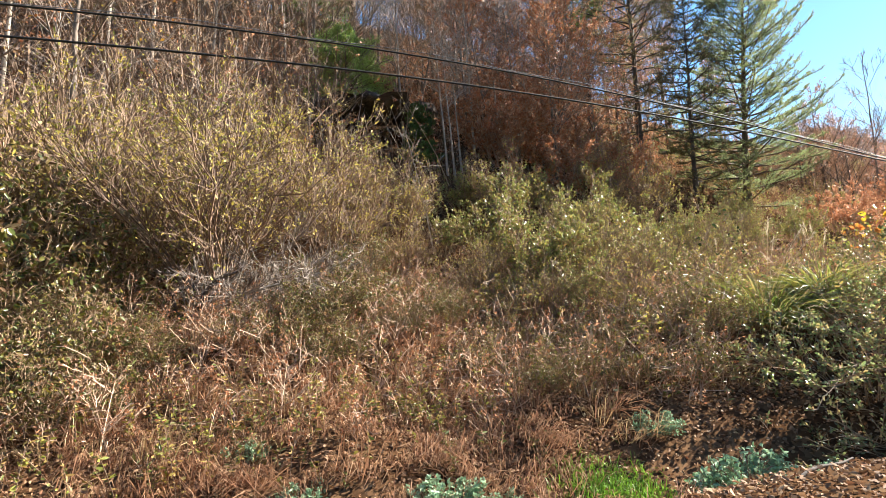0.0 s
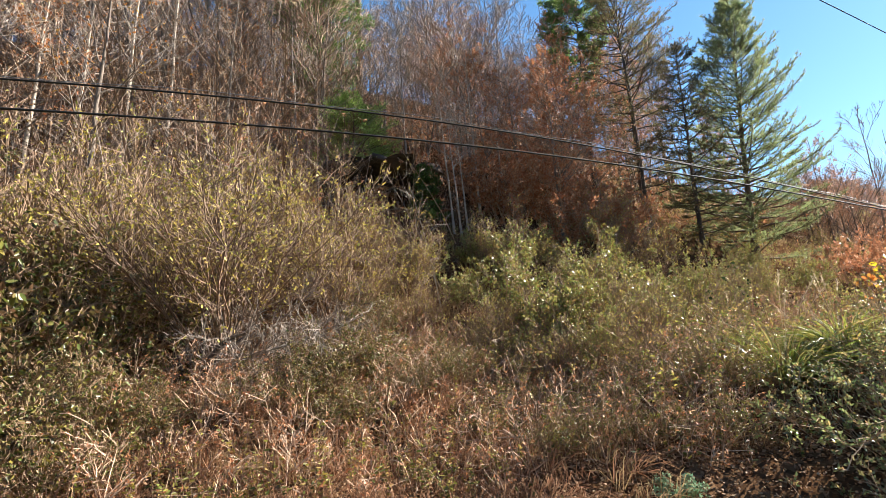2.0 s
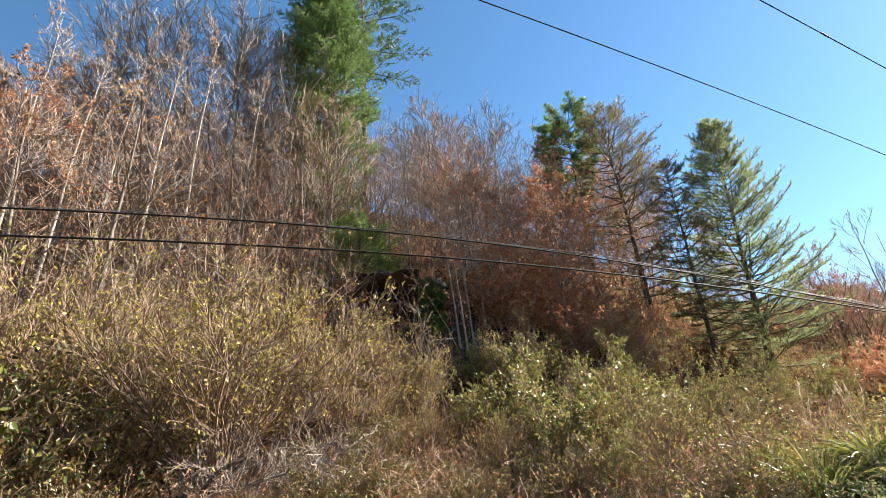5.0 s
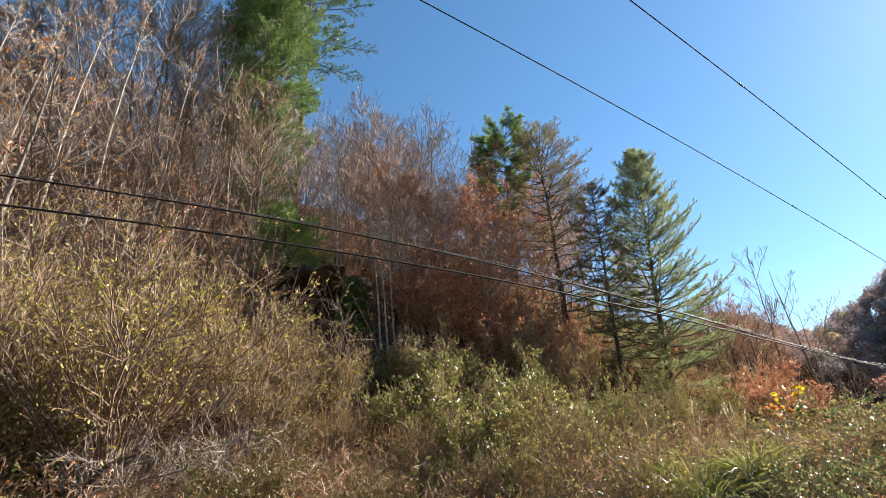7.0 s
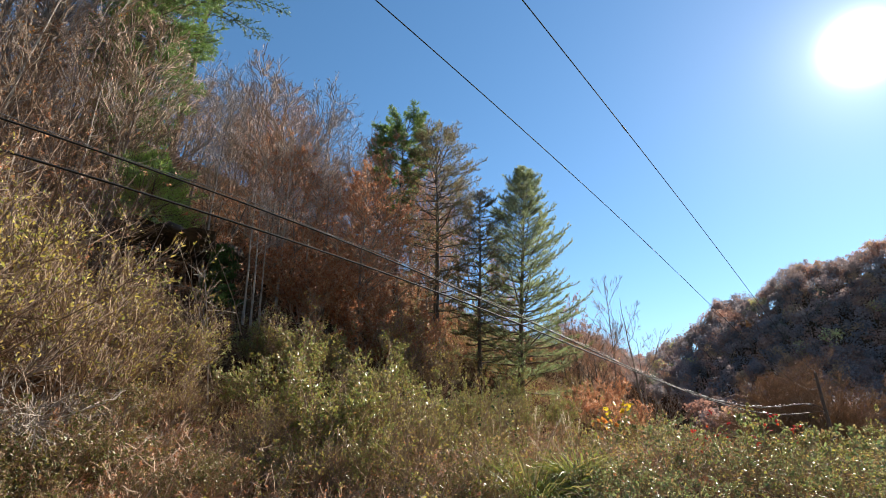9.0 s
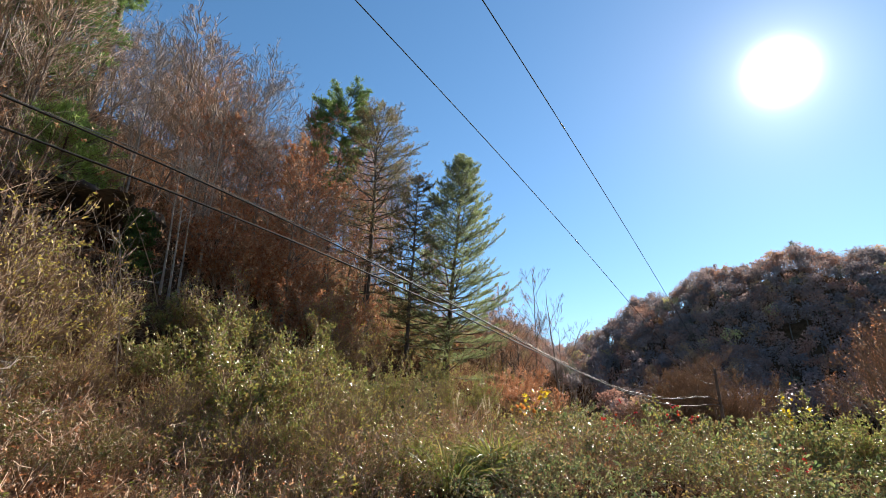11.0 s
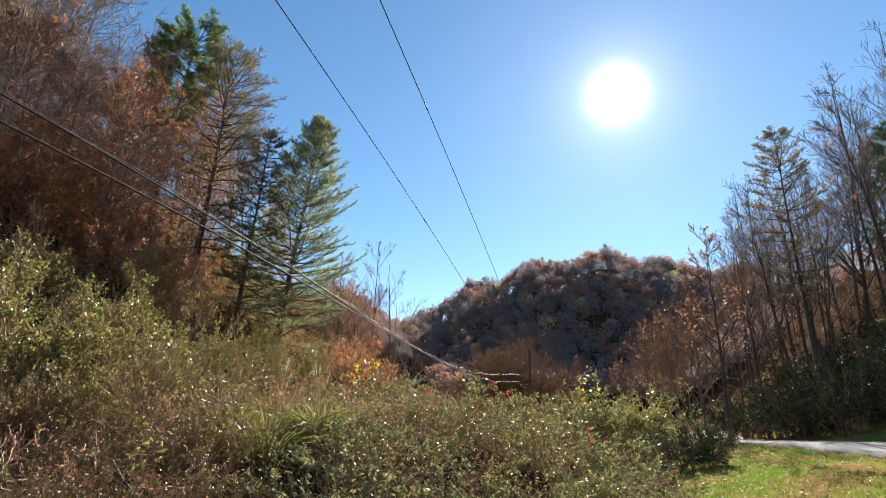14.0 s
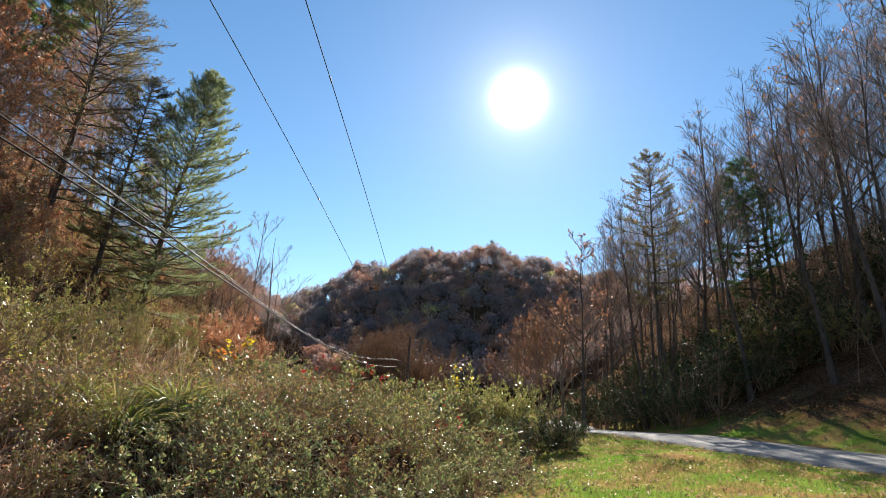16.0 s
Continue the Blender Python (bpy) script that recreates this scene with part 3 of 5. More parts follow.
def build_pines():
    cone = ((0, 3.3), (0.12, 4.0), (0.35, 3.3), (0.7, 2.0), (0.9, 1.0), (1, 0.3))
    put(pine_tree("white_pine", 11, 12.9, 0.17, lean_to(115, 0.085), 0.03, cone, (0.0, 0.7), 0.44, 6, NEEDLE_GREEN,
                  "tall green white pine with layered branches on the hillside", 0.18, 0.22, 76, 0.12, 0.024), 30.4, 28)
    put(pine_tree("pitch_pine", 12, 13.4, 0.19, lean_to(120, 0.035), 0.05, ((0, 1.8), (0.3, 2.6), (0.6, 3.2), (0.85, 2.1), (1, 0.5)), (-0.12, 0.55), 0.48, 5, NEEDLE_OLIVE,
                  "tall pine with thin browning needles and bare lower limbs", 0.1, 0.36, 40, 0.12, 0.026, 0.7, 0.9, BARK_DARK), 21.6, 27)
    put(pine_tree("round_topped_pine", 13, 12.7, 0.15, lean_to(80, 0.03), 0.55, ((0, 1.0), (0.3, 1.9), (0.6, 2.2), (0.85, 1.9), (1, 0.9)), (0.05, 0.7), 0.42, 6, NEEDLE_MID,
                  "slender pine with a dark green rounded top", 0.1, 0.45, 95, 0.16, 0.034, 0.9, 0.9, BARK_DARK), 17.0, 28.5)
    put(pine_tree("pitch_pine", 14, 10.2, 0.12, lean_to(100, 0.05), 0.08, ((0, 1.6), (0.5, 2.2), (0.8, 1.5), (1, 0.3)), (-0.05, 0.5), 0.45, 5, NEEDLE_OLIVE,
                  "small thin pine with olive brown needles", 0.12, 0.3, 44, 0.12, 0.026, 0.7, 0.85, BARK_DARK), 26.2, 26.5)
    put(pine_tree("white_pine", 15, 29.5, 0.3, lean_to(100, 0.06), 0.5, ((0, 3.2), (0.3, 5.6), (0.6, 5.0), (1, 0.8)), (0.0, 0.5), 1.15, 5, NEEDLE_DEEP,
                  "very tall white pine with long drooping boughs high on the slope", 0.05, 0.4, 42, 0.24, 0.045, 0.6), -8.5, 32, 0.7)
    put(pine_tree("eastern_cedar", 16, 24.5, 0.2, (0.02, 0), 0.16, ((0, 2.2), (0.3, 3.2), (0.6, 3.8), (0.85, 2.4), (1, 0.4)), (-0.15, 0.4), 0.5, 7, NEEDLE_MID,
                  "dense bright green evergreen high on the slope", 0.1, 0.24, 70, 0.2, 0.032, 0.6), -12.6, 28, 0.3)
    put(pine_tree("young_pine", 17, 4.4, 0.07, (0, 0), 0.15, ((0, 2.1), (0.5, 1.9), (1, 0.4)), (0.05, 0.6), 0.4, 7, FRESH_NEEDLE,
                  "young bright green pine with soft spreading boughs", 0.1, 0.15, 62, 0.2, 0.022, 0.6), -9.2, 22.6)
    put(pine_tree("young_pine", 18, 2.4, 0.05, (0, 0), 0.1, ((0, 0.9), (1, 0.2)), (0.05, 0.6), 0.32, 5, NEEDLE_DEEP,
                  "small dark green pine sapling under the trees", 0.1, 0.15, 90, 0.14, 0.022, 0.6), -1.5, 20.5)


build_pines()


def build_hill_trees():
    rng = np.random.default_rng(77)
    kinds = [
        bare_tree("bare_tree", 31, 12.5, 0.13, (0.02, 0), 30, 7, 5, 0.25, BARK_GREY, TWIG_GREY, label="leafless grey hardwood tree on the wooded slope", group="slope trees", min_r=0.0105),
        bare_tree("bare_tree", 32, 10.5, 0.09, (-0.03, 0.02), 30, 7, 5, 0.2, BARK_GREY, TWIG_RED, label="leafless reddish-twigged tree on the wooded slope", group="slope trees", min_r=0.0105),
        bare_tree("rust_leaved_tree", 33, 8.5, 0.09, (0.03, 0), 24, 6, 4, 0.1, BARK_GREY, TWIG_RED, RUST_LEAF, 3000, 0.13, label="small beech holding rust-brown autumn leaves", group="rust-leaved trees", wide=0.5, min_r=0.0105),
        bare_tree("rust_leaved_tree", 34, 10.5, 0.1, (0.0, 0.03), 24, 6, 4, 0.15, BARK_GREY, TWIG_RED, RUST_LEAF, 2200, 0.13, label="thin tree with scattered russet leaves", group="rust-leaved trees", min_r=0.0105),
        bare_tree("sapling", 35, 5.5, 0.045, (0.06, 0), 16, 6, 4, 0.15, BARK_GREY, TWIG_BROWN, label="leafless sapling with tangled brown twigs", group="saplings", stems=2, wide=0.5),
    ]
    put(kinds[0], 8.0, 36, 0, 1.1)
    put(kinds[1], 4.0, 27, 1.0, 1.0)
    put(kinds[2], 13.0, 21.5, 0.4, 0.85)
    put(kinds[3], 15.5, 27, 0.2, 1.0)
    put(kinds[4], -12.0, 19.5, 0.2, 0.9)
    # the wood climbs the hillside, denser towards the top
    n = 0
    tries = 0
    while n < 125 and tries < 4000:
        tries += 1
        u, v = rng.uniform(-34, 42), rng.uniform(16.5, 62)
        x, y = to_xy(u, v)
        az, d = math.degrees(math.atan2(x, y)), math.hypot(x, y)
        if not -58 < az < 42 or d < 18.5 or (az > 26 and v < 20) or (u > 34 and v < 24):
            continue
        if -13 < az < 5 and d < 27:
            continue
        k = rng.choice(5, p=[0.26, 0.24, 0.14, 0.18, 0.18] if az > -8 else [0.38, 0.30, 0.04, 0.08, 0.20])
        if k in (0, 1) and v < 21:
            k = 4
        again(kinds[k], az, d, rng.uniform(0, 6.28), rng.uniform(0.7, 1.1), tuple(rng.normal(0, 0.05, 2)))
        n += 1
    for _ in range(45):
        u, v = rng.uniform(-40, 6), rng.uniform(25, 50)
        x, y = to_xy(u, v)
        again(kinds[int(rng.choice([0, 1, 1, 3, 4]))], math.degrees(math.atan2(x, y)), math.hypot(x, y), rng.uniform(0, 6.28), rng.uniform(0.8, 1.15), tuple(rng.normal(0, 0.06, 2)))
    for _ in range(12):
        u, v = rng.uniform(0, 26), rng.uniform(20.5, 35)
        x, y = to_xy(u, v)
        az = math.degrees(math.atan2(x, y))
        if -1 < az < 25:
            again(kinds[int(rng.choice([1, 2, 3, 3, 2]))], az, math.hypot(x, y), rng.uniform(0, 6.28), rng.uniform(0.65, 0.92), tuple(rng.normal(0, 0.05, 2)))
    for az, d, s in ((-29, 27, 1.35), (-26, 29, 1.3), (-23, 27, 1.4), (-20.5, 30, 1.35), (-18, 28, 1.45), (-16, 31, 1.5), (-13.5, 29, 1.35), (-31.5, 30, 1.3), (-35, 28, 1.3),
                     (-15, 26, 1.1), (-21.5, 33, 1.5), (0.5, 33, 1.25), (3.0, 36, 1.3), (6.0, 34, 1.05), (9.5, 33, 0.95), (12, 35, 0.88), (14.5, 32, 0.84), (17, 34, 0.8)):
        again(kinds[int(rng.integers(0, 2))], az, d, rng.uniform(0, 6.28), s, tuple(rng.normal(0, 0.05, 2)))
    for az, d, s in ((-13, 25.5, 1.5), (-11, 26, 1.6), (-8.5, 26, 1.5), (-6, 26.2, 1.5), (-3.5, 26, 1.5), (-1.5, 26.4, 1.4), (-16, 24.5, 1.5), (-19.5, 24, 1.6), (-23, 23.5, 1.5), (-27, 23, 1.5)):
        again(kinds[4], az, d, rng.uniform(0, 6.28), s, tuple(rng.normal(0, 0.07, 2)))
    for az, d, s in ((6.5, 24, 0.8), (9.2, 23, 0.85), (13.2, 23.5, 0.85), (17.5, 25, 0.75)):
        again(kinds[2], az, d, rng.uniform(0, 6.28), s, tuple(rng.normal(0, 0.05, 2)))
    # pale leaning stems on the steep part
    pale = bare_tree("pale_birch", 41, 12.0, 0.095, lean_to(100, 0.14), 20, 6, 5, 0.3, BARK_PALE, TWIG_PALE, ORANGE_LEAF, 160, 0.12, wide=0.3,
                     label="pale-barked leaning tree with a few orange leaves", group="pale trees")
    put(pale, -33, 21.5, 0)
    for az, d, t, s in ((-37, 22, 0.3, 1.0), (-29, 22.5, -0.2, 1.05), (-23.5, 23.5, 0.2, 0.95), (-40.5, 20, 0.1, 0.9), (-44, 22, -0.3, 1.0), (-19, 25, 0.4, 0.9)):
        again(pale, az, d, t, s)
    vine = bare_tree("vine_hung_tree", 42, 9.0, 0.12, lean_to(90, 0.08), 18, 6, 4, 0.2, BARK_GREY, TWIG_GREY, ORANGE_LEAF, 260, 0.13,
                     label="crooked tree hung with yellowing vines", group="", wide=0.45)
    put(vine, -35.5, 17.0)
    birch = bare_tree("pale_birch", 43, 8.5, 0.06, (0.03, 0), 14, 5, 4, 0.4, BARK_PALE, TWIG_GREY, label="slim white-barked sapling by the dark hollow", group="pale trees", wide=0.3)
    put(birch, -3.4, 22.5)
    for az, d, s in ((2.0, 20, 0.8), (1.2, 20.3, 0.85), (2.8, 20.8, 0.75), (4.4, 22.5, 1.0), (7.2, 24, 1.05), (10.4, 23, 0.95), (13.6, 24.5, 1.0), (-12.5, 24, 1.0), (-15.5, 23, 1.05)):
        again(birch, az, d, az, s)
    snag = bare_tree("dead_tree", 44, 13.0, 0.13, (0.02, 0), 16, 6, 5, 0.3, BARK_GREY, TWIG_GREY, label="bare dead tree standing against the sky", group="dead trees", min_r=0.011, wide=0.4, up=0.7)
    put(snag, 40.0, 50)
    fork = bare_tree("dead_tree", 46, 12.5, 0.15, lean_to(150, 0.1), 14, 5, 5, 0.25, BARK_GREY, TWIG_GREY, label="forked dead tree with crooked limbs against the sky", group="dead trees", min_r=0.011, wide=0.5, up=0.6, stems=2)
    put(fork, 42.4, 49, 0.3)
    again(snag, 44.5, 58, 4.0, 0.7)


build_hill_trees()


def build_valley_trees():
    rng = np.random.default_rng(88)
    tall = bare_tree("roadside_tree", 51, 19.0, 0.15, lean_to(330, 0.02), 30, 8, 5, 0.25, BARK_DARK, TWIG_DIM, label="tall dark leafless tree beside the lane", group="roadside trees", min_r=0.008, wide=0.32, up=0.5)
    tall2 = bare_tree("roadside_tree", 52, 17.0, 0.13, lean_to(340, 0.0), 28, 8, 5, 0.3, BARK_DARK, TWIG_GREY, RUST_LEAF, 500, 0.13, label="tall leafless tree with a few russet leaves beside the lane", group="roadside trees", min_r=0.008, wide=0.3, up=0.5)
    put(tall, 78.2, 41, 0, 0.75)
    put(tall2, 82, 40, 1.0)
    spots = [(86.5, 44, 1.1), (88.3, 40, 1.02), (93, 41, 1.1), (94.8, 38, 1.1), (99.3, 36, 1.15),
             (101.5, 30, 1.05), (104, 34, 1.2), (107, 30, 1.1), (110, 36, 1.2), (103, 42, 1.1), (97.5, 45, 1.1), (92, 50, 1.1), (87, 54, 1.05), (82, 56, 0.95),
             (78, 58, 1.1), (77, 55, 1.1), (79.5, 61, 1.2), (81, 55, 1.2), (82.8, 59, 1.2), (84.2, 53, 1.15), (80.2, 67, 1.2), (86, 50, 1.1), (88.5, 57, 1.2), (114, 32, 1.1), (106, 46, 1.15), (100.5, 52, 1.1), (95, 58, 1.1), (119, 34, 1.1), (126, 36, 1.1), (77.4, 46, 0.85), (76.5, 50, 0.8), (85, 60, 1.1), (90, 58, 1.1), (98, 37, 0.9), (93.8, 46, 1.0), (89, 48, 1.0), (102.5, 33, 0.8), (95.5, 52, 1.0), (98.5, 56, 1.1), (101, 47, 1.0), (103.5, 54, 1.1), (106.5, 58, 1.1), (108.5, 48, 1.0), (99.8, 62, 1.1), (104.5, 64, 1.1), (94, 64, 1.1), (111, 44, 1.1), (108, 66, 1.1), (97, 68, 1.1)]
    for i, (az, d, s) in enumerate(spots):
        again((tall, tall2)[i % 2], az, d, rng.uniform(-0.5, 0.5) + (0 if i % 3 else 2.5), s, tuple(rng.normal(0, 0.03, 2)))
    slim = bare_tree("slender_tree", 56, 16.5, 0.15, lean_to(0, 0.07), 30, 8, 6, 0.34, BARK_DARK, TWIG_DIM, ORANGE_LEAF, 160, 0.16, label="dark slender leafless tree at the edge of the lane", group="slender trees", min_r=0.009, wide=0.3, up=0.4)
    put(slim, 90.2, 34)
    again(slim, 81.2, 37, 0.4, 0.9)
    again(slim, 96.5, 31, 0.25, 0.95)
    again(slim, 100.8, 29.5, -0.3, 1.0)
    fan = bare_tree("clump_tree", 57, 15.5, 0.11, lean_to(350, 0.03), 44, 8, 5, 0.35, BARK_DARK, TWIG_DIM, label="clump of slender bare stems spreading from one base", min_r=0.011, wide=0.28, up=0.5, stems=4)
    put(fan, 83.5, 39)
    loose = ((0, 1.6), (0.4, 2.6), (0.75, 1.7), (1, 0.4))
    put(pine_tree("roadside_pine", 53, 18.6, 0.17, (0, 0), 0.4, loose, (0.0, 0.6), 0.7, 5, NEEDLE_OLIVE, "tall thin pine standing among bare trees", 0.1, 0.4, 32, 0.15, 0.034, 0.7, 0.85, BARK_DARK), 82.6, 37)
    put(pine_tree("roadside_pine", 54, 14.5, 0.17, (0, 0), 0.3, loose, (0.0, 0.6), 0.6, 6, NEEDLE_DEEP, "dull green pine among bare trees", 0.1, 0.3, 50, 0.15, 0.036, 0.7, 1.0, BARK_DARK), 91.2, 41)
    rust = bare_tree("russet_sapling", 59, 11.5, 0.13, (0, 0), 26, 6, 4, 0.3, BARK_DARK, TWIG_DIM, RUST_LEAF, 800, 0.15, label="thin dark-stemmed tree with loose russet leaves beside the lane", min_r=0.011, wide=0.34, up=0.4)
    put(rust, 75.2, 34)
    mid = bare_tree("reddish_tree", 55, 8.5, 0.1, (0, 0), 24, 7, 5, 0.15, BARK_GREY, TWIG_DUSK, RUST_LEAF, 360, 0.15, min_r=0.014, label="low spreading tree with reddish twigs and sparse leaves", group="valley trees", wide=0.55)
    put(mid, 68.5, 50)
    for az, d, s in ((66.5, 58, 0.8), (71, 47, 1.1), (73.2, 43, 1.15), (72, 60, 1.2), (69.8, 64, 1.0)):
        again(mid, az, d, rng.uniform(0, 6), s)
    # smaller trees on the spur behind the dead ones
    low = bare_tree("russet_tree", 58, 6.0, 0.07, (0, 0), 18, 5, 4, 0.1, BARK_DARK, TWIG_RED, RUST_LEAF, 700, 0.11, min_r=0.011, label="low russet tree on the far shoulder of the hill", group="shoulder trees", wide=0.55)
    put(low, 36.5, 40)
    for k in range(15):
        az, d = rng.uniform(34, 41.5), rng.uniform(36, 66)
        again(low, az, d, rng.uniform(0, 6), rng.uniform(0.6, 1.0))


build_valley_trees()


def build_far_woods():
    rng = np.random.default_rng(99)
    # crown colours lightened and greyed to stand in for haze over the mountain
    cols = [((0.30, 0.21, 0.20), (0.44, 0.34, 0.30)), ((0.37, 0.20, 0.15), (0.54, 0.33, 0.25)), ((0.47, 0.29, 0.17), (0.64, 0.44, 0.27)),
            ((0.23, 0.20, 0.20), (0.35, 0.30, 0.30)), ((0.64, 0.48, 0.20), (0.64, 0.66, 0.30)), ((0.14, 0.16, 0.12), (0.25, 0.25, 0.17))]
    mats = [leafy("far_crown_hazed", [a, b], 0.9, 0.36, 0.0) for a, b in cols] + [BARK_GREY]
    q = Quads()
    n = 0
    while n < 2100:
        n += 1
        az, r = rng.uniform(36, 92), 126 + 126 * rng.random() ** 0.8
        if (az < 46 and r < 160) or (az > 80 and n % 3):
            continue
        x, y = polar(az, r)
        z = ground_at(x, y)
        h, w = rng.uniform(7.5, 13.5), rng.uniform(2.8, 5.8)
        k = 230 if az < 79 else 50
        # a crown of rounded lobes on a short bole
        nl = 14
        hub = np.array([x, y, z + h * 0.55])
        lobes = unit(rng.normal(size=(nl, 3)) + np.array([0, 0, 0.35])) * rng.uniform(0.45, 0.85, (nl, 1)) * np.array([w, w, h * 0.42]) * 0.62
        size = rng.uniform(0.35, 0.9, nl) * w * 0.3
        j = rng.integers(0, nl, k)
        d = unit(rng.normal(size=(k, 3)) + np.array([0, 0, 0.25]))
        p = hub + lobes[j] + d * (size[j] * rng.uniform(0.55, 1.25, k))[:, None]
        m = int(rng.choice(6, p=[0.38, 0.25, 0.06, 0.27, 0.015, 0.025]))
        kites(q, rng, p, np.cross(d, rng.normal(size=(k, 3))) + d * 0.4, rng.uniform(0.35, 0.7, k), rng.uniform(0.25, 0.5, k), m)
        if n % 2 == 0:
            top = hub + lobes[rng.integers(0, nl, 4)]
            T = np.stack([np.tile([x, y, z - 1], (4, 1)), np.tile(hub - [0, 0, h * 0.15], (4, 1)), top], 1)
            tubes(q, T, np.tile([0.22, 0.15, 0.06], (4, 1)), 3, 6)
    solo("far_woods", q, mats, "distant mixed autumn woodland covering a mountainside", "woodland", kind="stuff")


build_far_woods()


# ---- shrubs and undergrowth ----
def shrub(name, seed, h, w, stems, subs, twigs, wood, leaf=None, leaves=0, leaf_size=0.06, label="", group="", up=0.5, droop=0.0, thick=0.018, spread=0.8, hang=-0.3, fine=0.0048, root=0.16):
    rng = np.random.default_rng(seed)
    top = thing(name, label, "shrub", group)
    a = rng.uniform(0, 6.283, stems)
    s = np.sqrt(rng.uniform(0.02, 1, stems))
    k = 7
    u = np.linspace(0, 1, k)
    P = np.zeros((stems, k, 3))
    reach = s * w * 0.5
    hh = h * rng.uniform(0.65, 1.05, stems) * (1 - 0.45 * s**2)
    foot = root * w * s
    P[..., 0] = (np.cos(a) * foot)[:, None] + (np.cos(a) * reach * spread)[:, None] * u**1.2
    P[..., 1] = (np.sin(a) * foot)[:, None] + (np.sin(a) * reach * spread)[:, None] * u**1.2
    P[..., 2] = hh[:, None] * (u - droop * s[:, None] * u**3) - 0.15
    P += np.cumsum(rng.normal(size=P.shape), 1) * 0.03 * h * u[:, None]
    R = thick * rng.uniform(0.6, 1.3, stems)[:, None] * (1 - 0.75 * u)
    tagged(part("stem_frame", tubes(Quads(), P, R, 4), wood, top, smooth=True), kind="stuff")
    L2, R2 = grow(rng, P, R, subs, (0.25, 0.55), (0.4, 1.3), up * 0.5, 4, 0.2, 1.0, 0.3, 0.6, 0.08, 0.05)
    L3, R3 = grow(rng, L2, R2, twigs, (0.35, 0.8), (0.35, 0.9), up * 0.4, 3, 0.1, 1.0, 0.4, 0.7, 0.06, 0.05)
    q = ribbons(Quads(), L2, np.maximum(R2, fine * 1.2))
    ribbons(q, L3, np.maximum(R3, fine), 0, 1)
    tagged(part("crown", q, wood, top), kind="stuff")
    if leaves:
        p, d = points_on(rng, np.concatenate([L3, L3, L2[:, [0, 2, 3]]]), leaves)
        part("foliage", leaflets(Quads(), rng, p, d + rng.normal(size=d.shape) * 0.7 + np.array([0, 0, hang]), rng.uniform(0.6, 1.3, leaves) * leaf_size,
                             rng.uniform(0.38, 0.6, leaves) * leaf_size), leaf, top)
    return top


